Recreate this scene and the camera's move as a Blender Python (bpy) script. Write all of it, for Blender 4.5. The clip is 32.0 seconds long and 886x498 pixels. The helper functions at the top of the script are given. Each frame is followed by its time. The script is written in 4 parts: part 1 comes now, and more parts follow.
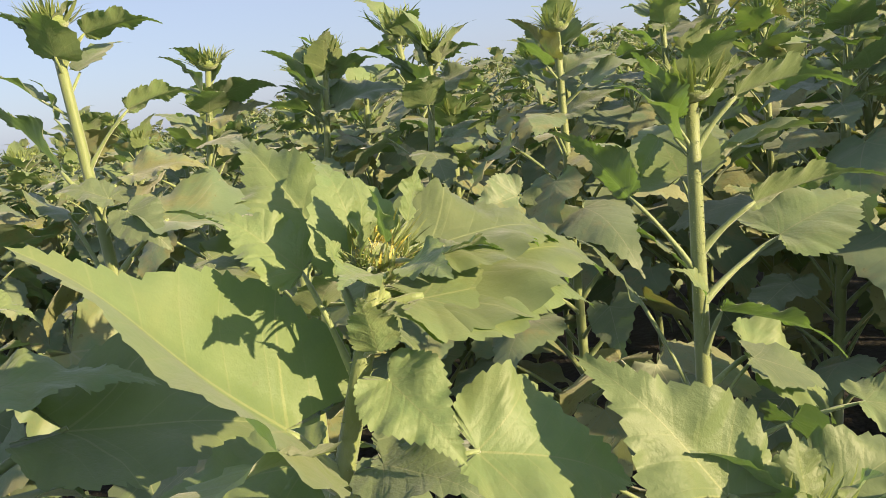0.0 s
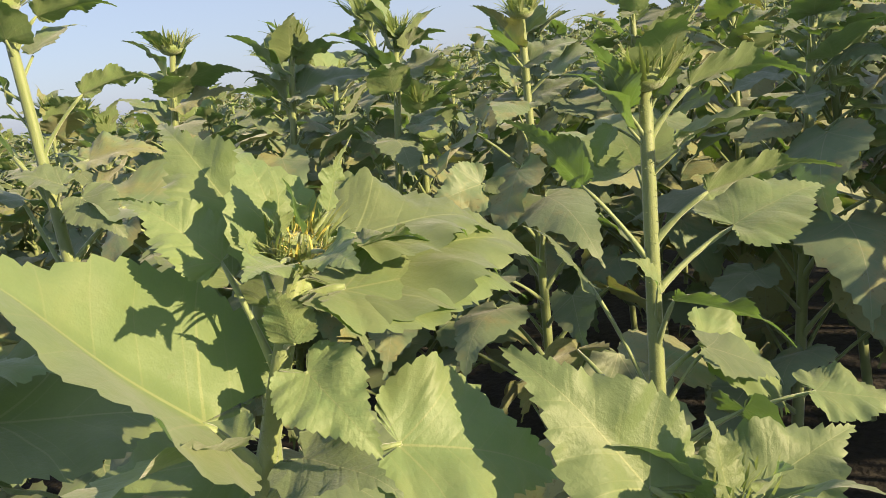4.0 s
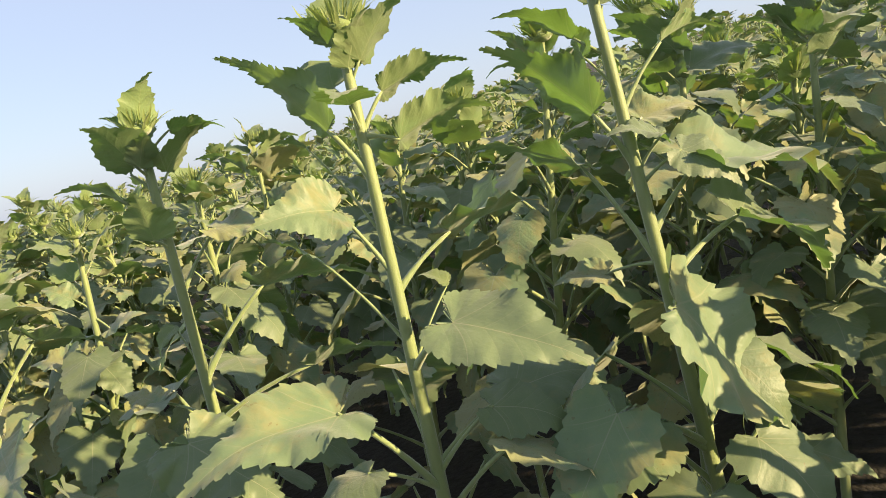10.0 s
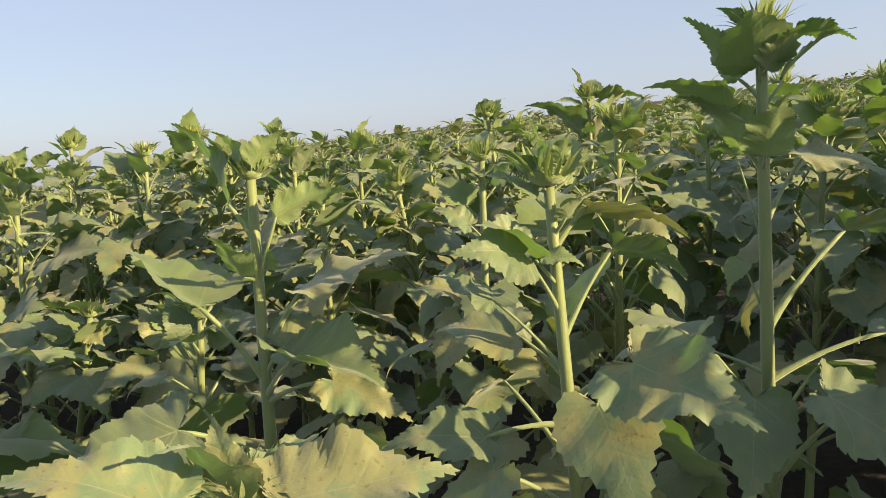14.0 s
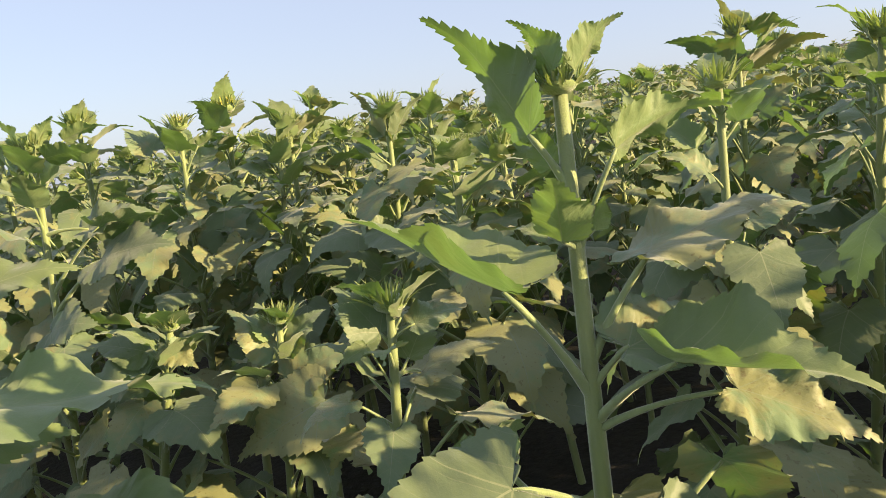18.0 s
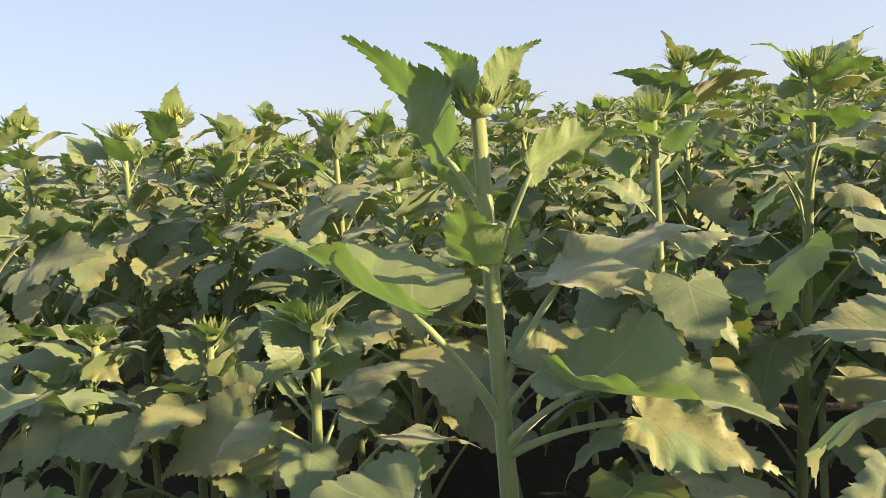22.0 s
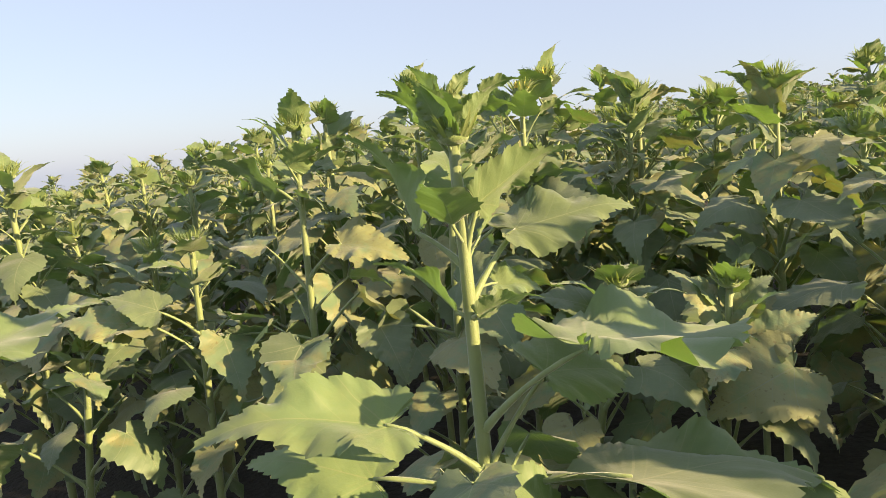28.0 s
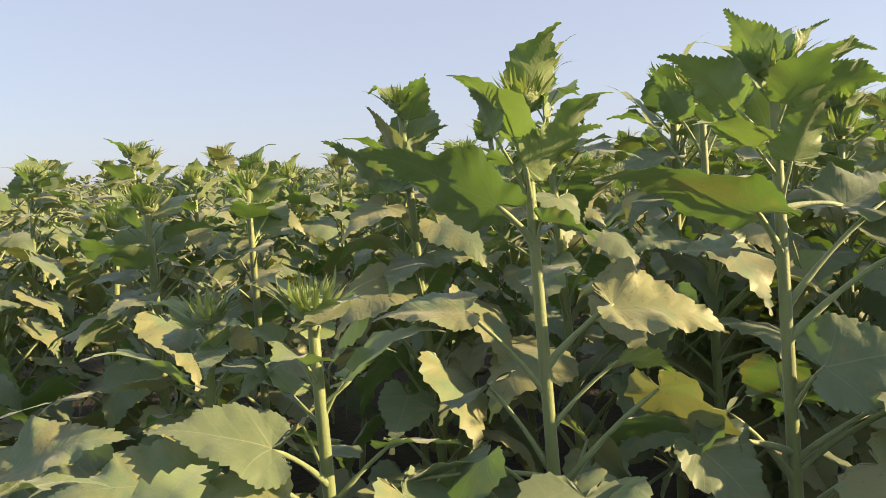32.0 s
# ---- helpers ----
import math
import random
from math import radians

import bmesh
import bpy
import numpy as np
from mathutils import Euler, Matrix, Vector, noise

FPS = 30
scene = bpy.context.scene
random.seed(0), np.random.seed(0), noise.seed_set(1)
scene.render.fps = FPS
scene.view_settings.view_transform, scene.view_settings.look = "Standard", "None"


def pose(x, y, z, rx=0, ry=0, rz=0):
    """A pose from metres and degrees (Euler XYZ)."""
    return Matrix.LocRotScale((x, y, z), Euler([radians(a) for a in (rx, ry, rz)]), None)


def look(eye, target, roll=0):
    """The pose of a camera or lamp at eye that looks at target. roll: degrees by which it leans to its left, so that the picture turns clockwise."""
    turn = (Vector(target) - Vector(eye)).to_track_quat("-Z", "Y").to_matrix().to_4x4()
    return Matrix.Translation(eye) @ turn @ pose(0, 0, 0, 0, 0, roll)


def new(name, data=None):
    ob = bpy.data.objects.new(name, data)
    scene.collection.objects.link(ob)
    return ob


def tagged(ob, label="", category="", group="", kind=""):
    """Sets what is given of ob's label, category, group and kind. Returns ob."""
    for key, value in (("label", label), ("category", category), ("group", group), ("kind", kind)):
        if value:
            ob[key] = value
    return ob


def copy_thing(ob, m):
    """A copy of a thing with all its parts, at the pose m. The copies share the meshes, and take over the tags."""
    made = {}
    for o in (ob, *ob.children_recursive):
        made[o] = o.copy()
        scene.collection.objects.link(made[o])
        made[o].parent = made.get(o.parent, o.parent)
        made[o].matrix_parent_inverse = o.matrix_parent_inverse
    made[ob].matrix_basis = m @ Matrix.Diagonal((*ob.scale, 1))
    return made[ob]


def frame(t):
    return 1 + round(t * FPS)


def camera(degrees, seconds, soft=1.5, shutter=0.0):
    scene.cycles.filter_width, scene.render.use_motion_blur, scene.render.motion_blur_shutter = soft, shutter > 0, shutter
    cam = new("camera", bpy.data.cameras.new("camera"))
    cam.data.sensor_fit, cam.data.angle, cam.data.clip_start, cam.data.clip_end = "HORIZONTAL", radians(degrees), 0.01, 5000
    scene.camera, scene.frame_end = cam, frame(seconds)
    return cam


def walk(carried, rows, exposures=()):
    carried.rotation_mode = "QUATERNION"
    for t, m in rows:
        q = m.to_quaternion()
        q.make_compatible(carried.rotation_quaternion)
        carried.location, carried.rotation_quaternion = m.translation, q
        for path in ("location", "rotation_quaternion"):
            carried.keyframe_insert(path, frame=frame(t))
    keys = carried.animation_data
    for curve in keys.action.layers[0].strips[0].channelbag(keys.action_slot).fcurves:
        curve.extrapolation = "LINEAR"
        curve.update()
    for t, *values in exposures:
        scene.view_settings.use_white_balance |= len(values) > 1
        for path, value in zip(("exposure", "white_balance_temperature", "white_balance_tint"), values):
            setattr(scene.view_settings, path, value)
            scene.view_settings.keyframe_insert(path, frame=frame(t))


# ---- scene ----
cam = camera(62.1, 32.0, soft=0.9)
PATH = [
    (0, (0.000, 0.000, 1.300), (0.000, 1.957, 0.887), -8.80),
    (0.5, (-0.051, 0.012, 1.300), (0.020, 1.965, 0.873), -8.81),
    (1, (-0.021, 0.009, 1.295), (0.048, 1.961, 0.861), -8.53),
    (1.5, (0.020, 0.004, 1.277), (0.062, 1.954, 0.833), -8.51),
    (2, (0.044, 0.000, 1.283), (0.079, 1.949, 0.834), -8.54),
    (2.5, (0.051, 0.003, 1.282), (0.093, 1.950, 0.829), -8.32),
    (4.5, (0.036, 0.010, 1.297), (0.059, 1.958, 0.847), -8.47),
    (5, (0.003, 0.022, 1.299), (-0.021, 1.974, 0.863), -8.95),
    (5.5, (-0.020, 0.007, 1.312), (-0.072, 1.962, 0.895), -9.29),
    (6, (-0.130, -0.004, 1.309), (-0.272, 1.949, 0.901), -9.20),
    (6.5, (-0.314, -0.003, 1.299), (-0.475, 1.954, 0.922), -9.22),
    (7, (-0.448, -0.010, 1.306), (-0.630, 1.944, 0.923), -9.45),
    (7.5, (-0.580, 0.057, 1.278), (-0.792, 2.009, 0.901), -10.12),
    (8, (-0.681, 0.155, 1.282), (-0.879, 2.111, 0.912), -11.42),
    (8.5, (-0.750, 0.190, 1.286), (-0.953, 2.144, 0.909), -14.34),
    (9, (-0.858, 0.215, 1.288), (-0.866, 2.179, 0.914), -14.06),
    (9.5, (-0.989, 0.202, 1.318), (-0.835, 2.168, 0.983), -13.55),
    (10, (-1.095, 0.197, 1.299), (-0.835, 2.154, 0.979), -12.92),
    (10.5, (-1.174, 0.205, 1.289), (-0.882, 2.158, 0.976), -12.33),
    (11, (-1.332, 0.308, 1.239), (-1.192, 2.289, 1.008), -12.50),
    (11.5, (-1.518, 0.417, 1.225), (-1.448, 2.407, 1.036), -11.89),
    (12, (-1.652, 0.490, 1.258), (-1.652, 2.474, 1.008), -10.19),
    (12.5, (-1.801, 0.517, 1.284), (-1.719, 2.499, 1.026), -7.60),
    (13, (-1.880, 0.499, 1.282), (-1.633, 2.464, 1.005), -5.43),
    (13.5, (-1.947, 0.480, 1.274), (-1.697, 2.445, 0.996), -4.34),
    (14, (-2.022, 0.486, 1.266), (-1.873, 2.461, 0.992), -4.22),
    (14.5, (-2.153, 0.598, 1.234), (-2.255, 2.578, 0.971), -4.97),
    (16.5, (-2.630, 0.741, 1.228), (-2.467, 2.708, 0.902), -6.64),
    (17, (-2.638, 0.810, 1.223), (-2.390, 2.764, 0.881), -6.11),
    (17.5, (-2.590, 0.919, 1.211), (-2.265, 2.863, 0.875), -5.21),
    (18, (-2.563, 0.992, 1.204), (-2.222, 2.939, 0.900), -7.05),
    (18.5, (-2.603, 0.983, 1.213), (-2.218, 2.924, 0.927), -9.57),
    (19, (-2.624, 0.977, 1.211), (-2.192, 2.915, 0.965), -8.02),
    (19.5, (-2.567, 0.973, 1.213), (-2.126, 2.914, 1.010), -5.89),
    (20, (-2.537, 0.983, 1.209), (-2.087, 2.923, 1.021), -4.54),
    (20.5, (-2.515, 0.984, 1.212), (-2.058, 2.924, 1.044), -3.65),
    (21, (-2.505, 0.989, 1.207), (-2.041, 2.926, 1.034), -3.55),
    (21.5, (-2.504, 0.987, 1.197), (-2.056, 2.922, 0.961), -4.52),
    (22, (-2.502, 0.987, 1.196), (-2.063, 2.921, 0.940), -4.77),
    (22.5, (-2.497, 0.995, 1.196), (-2.060, 2.928, 0.925), -4.91),
    (23, (-2.491, 0.999, 1.197), (-2.053, 2.931, 0.923), -5.35),
    (23.5, (-2.499, 1.001, 1.197), (-2.065, 2.933, 0.920), -5.54),
    (24, (-2.501, 0.994, 1.200), (-2.070, 2.927, 0.923), -5.52),
    (24.5, (-2.499, 0.995, 1.205), (-2.071, 2.929, 0.924), -5.56),
    (26.5, (-2.905, 0.953, 1.187), (-2.548, 2.907, 0.951), -1.63),
    (27, (-3.093, 0.982, 1.161), (-2.876, 2.956, 0.921), -3.07),
    (27.5, (-3.304, 1.117, 1.125), (-3.095, 3.090, 0.868), -3.32),
    (28, (-3.427, 1.157, 1.168), (-3.222, 3.129, 0.904), -4.04),
    (28.5, (-3.585, 1.244, 1.137), (-3.242, 3.200, 0.902), -3.68),
    (29, (-3.836, 1.362, 1.135), (-3.444, 3.309, 0.899), -3.39),
    (29.5, (-3.960, 1.408, 1.136), (-3.530, 3.349, 0.922), -0.72),
    (30, (-4.030, 1.535, 1.098), (-3.584, 3.476, 0.915), 0.34),
    (30.5, (-4.061, 1.739, 1.097), (-3.597, 3.679, 0.939), -0.90),
    (31, (-4.122, 1.940, 1.083), (-3.531, 3.846, 0.945), -2.29),
    (31.5, (-4.181, 2.107, 1.133), (-3.384, 3.936, 0.996), -2.28),
    (32, (-4.167, 2.181, 1.123), (-3.297, 3.976, 0.971), -2.10),
]
walk(cam, [(t, look(eye, target, roll)) for t, eye, target, roll in PATH],
     exposures=[(0, 1.24, 6050, 12), (2, 1.27, 6050, 12), (5, 1.21, 6050, 12), (6, 1.25, 6050, 12), (7.5, 1.40, 6100, 11), (9, 1.52, 6170, 11), (11, 1.51, 6330, 10), (13, 1.43, 6360, 10),
                (14, 1.30, 6360, 10), (17, 1.48, 6360, 11), (18, 1.52, 6370, 11), (19, 1.47, 6380, 11), (21, 1.43, 6400, 11), (22, 1.54, 6410, 11), (23, 1.61, 6410, 11), (24, 1.60, 6410, 11),
                (27, 1.54, 6430, 11), (28, 1.56, 6490, 11), (30, 1.40, 6550, 12), (31, 1.41, 6570, 12), (32, 1.44, 6570, 12)])

# ---------------------------------------------------------------- light
SUN_AZ, SUN_EL = 120.0, 18.5        # degrees clockwise from +y, and above the horizon
sun_dir = Vector((math.sin(radians(SUN_AZ)) * math.cos(radians(SUN_EL)),
                  math.cos(radians(SUN_AZ)) * math.cos(radians(SUN_EL)), math.sin(radians(SUN_EL))))
world = bpy.data.worlds.new("sky")
scene.world = world
world.use_nodes = True
wn = world.node_tree.nodes
sky = wn.new("ShaderNodeTexSky")
sky.sky_type = "NISHITA"
sky.sun_disc = False
sky.sun_elevation = radians(SUN_EL)
sky.sun_rotation = radians(SUN_AZ)
sky.air_density, sky.dust_density, sky.ozone_density = 1.0, 1.2, 2.0
haze = wn.new("ShaderNodeMix")                    # evening haze over the clear sky
haze.data_type, haze.blend_type = "RGBA", "MIX"
haze.inputs[0].default_value = 0.74
haze.inputs[7].default_value = (2.18, 2.28, 2.78, 1)
wn["Background"].inputs["Strength"].default_value = 0.10
world.node_tree.links.new(sky.outputs["Color"], haze.inputs[6])
world.node_tree.links.new(haze.outputs[2], wn["Background"].inputs["Color"])
sun = new("sun", bpy.data.lights.new("sun", "SUN"))
sun.data.energy, sun.data.angle, sun.data.color = 4.7, radians(0.6), (1.0, 0.75, 0.40)
sun.matrix_world = look(sun_dir * 30, (0, 0, 0))


# ---------------------------------------------------------------- materials
def material(name):
    m = bpy.data.materials.new(name)
    m.use_nodes = True
    t = m.node_tree
    return m, t, t.nodes["Principled BSDF"], t.nodes["Material Output"]


def nd(t, kind, **values):
    n = t.nodes.new(kind)
    for k, v in values.items():
        n.inputs[k.replace("_", " ")].default_value = v
    return n


def mathn(t, op, a, b=None):
    n = t.nodes.new("ShaderNodeMath")
    n.operation = op
    for i, v in enumerate((a, b)):
        if v is None:
            continue
        if isinstance(v, (int, float)):
            n.inputs[i].default_value = v
        else:
            t.links.new(v, n.inputs[i])
    return n.outputs[0]


def ramp(t, fac, stops):
    n = t.nodes.new("ShaderNodeValToRGB")
    e = n.color_ramp.elements
    e[0].position, e[0].color = stops[0][0], (*stops[0][1], 1)
    e[1].position, e[1].color = stops[1][0], (*stops[1][1], 1)
    for p, c in stops[2:]:
        e.new(p).color = (*c, 1)
    t.links.new(fac, n.inputs[0])
    return n.outputs[0]


def mix(t, fac, a, b, kind="MIX"):
    n = t.nodes.new("ShaderNodeMix")
    n.data_type, n.blend_type = "RGBA", kind
    for sock, v in ((n.inputs[0], fac), (n.inputs[6], a), (n.inputs[7], b)):
        if isinstance(v, (int, float)):
            sock.default_value = v
        elif isinstance(v, tuple):
            sock.default_value = (*v, 1)
        else:
            t.links.new(v, sock)
    return n.outputs[2]


def leaf_material(name, dark, light, vein, glow, translucent, age=1.0):
    """Leaf skin by the leaf's own map: u along the midrib, v across it, both over the leaf's length."""
    m, t, bsdf, out = material(name)
    uv = t.nodes.new("ShaderNodeUVMap")
    sep = t.nodes.new("ShaderNodeSeparateXYZ")
    t.links.new(uv.outputs[0], sep.inputs[0])
    u, v = sep.outputs[0], mathn(t, "ABSOLUTE", sep.outputs[1])
    info = t.nodes.new("ShaderNodeObjectInfo")
    geo = t.nodes.new("ShaderNodeNewGeometry")
    odd = mathn(t, "FRACT", mathn(t, "ADD", mathn(t, "MULTIPLY", info.outputs["Random"], 3.7), mathn(t, "MULTIPLY", geo.outputs["Random Per Island"], 5.3)))
    shift = t.nodes.new("ShaderNodeCombineXYZ")
    t.links.new(mathn(t, "MULTIPLY", odd, 31.0), shift.inputs[2])
    own = t.nodes.new("ShaderNodeVectorMath")          # every leaf has its own blotches
    own.operation = "ADD"
    t.links.new(uv.outputs[0], own.inputs[0])
    t.links.new(shift.outputs[0], own.inputs[1])
    blot = nd(t, "ShaderNodeTexNoise", Scale=7.0, Detail=4.0)
    fine = nd(t, "ShaderNodeTexNoise", Scale=150.0, Detail=3.0)
    t.links.new(own.outputs[0], blot.inputs["Vector"])
    t.links.new(uv.outputs[0], fine.inputs["Vector"])
    # side veins leave the midrib at a slant, a strong pair near the foot
    s = mathn(t, "ADD", mathn(t, "SUBTRACT", u, mathn(t, "MULTIPLY", v, 0.95)), mathn(t, "MULTIPLY", mathn(t, "MULTIPLY", v, v), 0.8))
    wave = mathn(t, "ABSOLUTE", mathn(t, "SUBTRACT", mathn(t, "FRACT", mathn(t, "ADD", mathn(t, "MULTIPLY", s, 5.7), 0.25)), 0.5))
    side = mathn(t, "LESS_THAN", wave, mathn(t, "SUBTRACT", 0.026, mathn(t, "MULTIPLY", v, 0.06)))
    pair = mathn(t, "LESS_THAN", mathn(t, "ABSOLUTE", mathn(t, "ADD", s, 0.01)), mathn(t, "SUBTRACT", 0.0075, mathn(t, "MULTIPLY", v, 0.014)))
    mid = mathn(t, "LESS_THAN", v, mathn(t, "SUBTRACT", 0.0062, mathn(t, "MULTIPLY", u, 0.005)))
    veins = mathn(t, "MAXIMUM", mathn(t, "MAXIMUM", mathn(t, "MULTIPLY", side, 0.38), mathn(t, "MULTIPLY", pair, 0.75)), mid)
    net = nd(t, "ShaderNodeTexVoronoi", Scale=46.0)
    net.feature = "DISTANCE_TO_EDGE"
    t.links.new(uv.outputs[0], net.inputs["Vector"])
    mesh = mathn(t, "MINIMUM", mathn(t, "MULTIPLY", net.outputs["Distance"], 5.0), 1.0)
    grain = mathn(t, "ADD", mathn(t, "MULTIPLY", blot.outputs[0], 0.9), mathn(t, "ADD", mathn(t, "MULTIPLY", mesh, 0.08), mathn(t, "MULTIPLY", mathn(t, "SUBTRACT", fine.outputs[0], 0.5), 0.3)))
    base = mix(t, grain, dark, light)
    hue = t.nodes.new("ShaderNodeHueSaturation")
    t.links.new(mathn(t, "ADD", 0.482, mathn(t, "MULTIPLY", odd, 0.034)), hue.inputs["Hue"])
    t.links.new(mathn(t, "ADD", 0.76, mathn(t, "MULTIPLY", odd, 0.46)), hue.inputs["Value"])
    t.links.new(base, hue.inputs["Color"])
    # soft-edged tan patches on some leaves: drying plus sunlit warmth put into the colour
    dry = nd(t, "ShaderNodeTexNoise", Scale=2.4, Detail=5.0, Roughness=0.62)
    t.links.new(own.outputs[0], dry.inputs["Vector"])
    dry_lit_tan = mathn(t, "MULTIPLY", mathn(t, "SUBTRACT", mathn(t, "ADD", dry.outputs[0], mathn(t, "MULTIPLY", odd, 0.42)), 0.70), 3.6)
    dry_lit_tan = mathn(t, "MINIMUM", mathn(t, "MAXIMUM", dry_lit_tan, 0.0), 0.55)
    dry_lit_tan = mathn(t, "MULTIPLY", dry_lit_tan, age)
    skin = mix(t, dry_lit_tan, hue.outputs[0], (0.300, 0.262, 0.100))
    spot = nd(t, "ShaderNodeTexNoise", Scale=21.0, Detail=2.0)          # small brown flecks on the old ones
    t.links.new(own.outputs[0], spot.inputs["Vector"])
    fleck = mathn(t, "MULTIPLY", mathn(t, "GREATER_THAN", mathn(t, "ADD", spot.outputs[0], mathn(t, "MULTIPLY", dry_lit_tan, 0.16)), 0.74), 0.55)
    skin = mix(t, mathn(t, "MULTIPLY", fleck, age), skin, (0.13, 0.085, 0.035))
    col = mix(t, veins, skin, vein)
    t.links.new(col, bsdf.inputs["Base Color"])
    bsdf.inputs["Roughness"].default_value = 0.52
    bsdf.inputs["Specular IOR Level"].default_value = 0.5
    bsdf.inputs["Sheen Weight"].default_value = 0.28
    bsdf.inputs["Sheen Roughness"].default_value = 0.5
    blister = nd(t, "ShaderNodeTexNoise", Scale=17.0, Detail=3.0, Roughness=0.6)
    t.links.new(own.outputs[0], blister.inputs["Vector"])
    puff = mathn(t, "ADD", mathn(t, "MULTIPLY", mathn(t, "MINIMUM", wave, 0.16), 0.55), mathn(t, "MULTIPLY", fine.outputs[0], 0.07))
    puff = mathn(t, "ADD", puff, mathn(t, "MULTIPLY", blister.outputs[0], 0.4))
    bump = nd(t, "ShaderNodeBump", Strength=0.6, Distance=0.004)
    t.links.new(puff, bump.inputs["Height"])
    t.links.new(bump.outputs[0], bsdf.inputs["Normal"])
    thin = t.nodes.new("ShaderNodeBsdfTranslucent")
    t.links.new(mix(t, mathn(t, "MULTIPLY", veins, 0.6), mix(t, dry_lit_tan, glow, (0.30, 0.24, 0.06)), dark), thin.inputs["Color"])
    both = t.nodes.new("ShaderNodeMixShader")
    both.inputs[0].default_value = translucent
    t.links.new(bsdf.outputs[0], both.inputs[1])
    t.links.new(thin.outputs[0], both.inputs[2])
    t.links.new(both.outputs[0], out.inputs["Surface"])
    return m


LEAF = leaf_material("leaf_green", (0.108, 0.168, 0.084), (0.204, 0.264, 0.137), (0.26, 0.29, 0.155), (0.16, 0.30, 0.035), 0.26)
YOUNG = leaf_material("leaf_young", (0.124, 0.188, 0.072), (0.212, 0.276, 0.114), (0.27, 0.32, 0.13), (0.20, 0.36, 0.045), 0.31, 0.25)


def stalk_material(name, a, b):
    m, t, bsdf, out = material(name)
    tex = t.nodes.new("ShaderNodeTexCoord")
    mp = t.nodes.new("ShaderNodeMapping")
    mp.inputs["Scale"].default_value = (90, 90, 7)
    t.links.new(tex.outputs["Object"], mp.inputs[0])
    n = nd(t, "ShaderNodeTexNoise", Scale=1.0, Detail=5.0)
    t.links.new(mp.outputs[0], n.inputs["Vector"])
    hair = nd(t, "ShaderNodeTexNoise", Scale=420.0, Detail=2.0)
    t.links.new(tex.outputs["Object"], hair.inputs["Vector"])
    t.links.new(mix(t, n.outputs[0], a, b), bsdf.inputs["Base Color"])
    bsdf.inputs["Roughness"].default_value = 0.55
    bsdf.inputs["Subsurface Weight"].default_value = 0.15
    bsdf.inputs["Subsurface Radius"].default_value = (0.01, 0.012, 0.003)
    bsdf.inputs["Sheen Weight"].default_value = 0.5
    bump = nd(t, "ShaderNodeBump", Strength=0.5, Distance=0.002)
    t.links.new(mathn(t, "ADD", n.outputs[0], mathn(t, "MULTIPLY", hair.outputs[0], 0.6)), bump.inputs["Height"])
    t.links.new(bump.outputs[0], bsdf.inputs["Normal"])
    return m


STEM = stalk_material("stem_green", (0.125, 0.175, 0.055), (0.245, 0.285, 0.100))
STALK = stalk_material("petiole_green", (0.14, 0.20, 0.07), (0.26, 0.31, 0.12))
BRACT = leaf_material("bract_green", (0.17, 0.23, 0.07), (0.29, 0.35, 0.12), (0.33, 0.38, 0.16), (0.32, 0.44, 0.08), 0.36, 0.3)
BUD = stalk_material("bud_green", (0.12, 0.19, 0.04), (0.24, 0.30, 0.08))
PETAL = stalk_material("bud_yellow", (0.62, 0.52, 0.05), (0.75, 0.64, 0.10))


def soil_material():
    m, t, bsdf, out = material("soil")
    tex = t.nodes.new("ShaderNodeTexCoord")
    a = nd(t, "ShaderNodeTexNoise", Scale=2.2, Detail=8.0)
    b = nd(t, "ShaderNodeTexNoise", Scale=38.0, Detail=6.0)
    for n in (a, b):
        t.links.new(tex.outputs["Object"], n.inputs["Vector"])
    t.links.new(ramp(t, mathn(t, "MULTIPLY", mathn(t, "ADD", a.outputs[0], b.outputs[0]), 0.5),
                     [(0.35, (0.018, 0.016, 0.014)), (0.65, (0.044, 0.037, 0.031))]), bsdf.inputs["Base Color"])
    bsdf.inputs["Roughness"].default_value = 0.95
    bump = nd(t, "ShaderNodeBump", Strength=0.9, Distance=0.03)
    t.links.new(mathn(t, "ADD", a.outputs[0], mathn(t, "MULTIPLY", b.outputs[0], 0.5)), bump.inputs["Height"])
    t.links.new(bump.outputs[0], bsdf.inputs["Normal"])
    return m


SOIL = soil_material()


# ---------------------------------------------------------------- ground
def ground_z(x, y):
    """The field rises gently."""
    return 0.055 * (0.9 * (x + 2) + 0.4 * (y - 2)) - 0.06 * max(0.0, -4.8 - x)


def build_ground():
    bm = bmesh.new()
    rings = (0.0, 3, 6, 10, 16, 26, 45, 90, 200, 500, 1500, 4000)
    n = 48
    rows = []
    for r in rings:
        if r == 0:
            rows.append([bm.verts.new((-1.5, 3, ground_z(-1.5, 3)))])
            continue
        ring = [(-1.5 + r * math.cos(2 * math.pi * k / n), 3 + r * math.sin(2 * math.pi * k / n)) for k in range(n)]
        rows.append([bm.verts.new((px, py, ground_z(px, py) + 0.02 * noise.noise(Vector((px, py, 0))))) for px, py in ring])
    for k in range(n):
        bm.faces.new((rows[0][0], rows[1][k], rows[1][(k + 1) % n]))
        for a, b in zip(rows[1:], rows[2:]):
            bm.faces.new((a[k], b[k], b[(k + 1) % n], a[(k + 1) % n]))
    me = bpy.data.meshes.new("ground")
    bm.to_mesh(me)
    bm.free()
    me.materials.append(SOIL)
    return tagged(new("ground", me), "dry brown farm soil of the sunflower field", "ground", kind="structure")


build_ground()


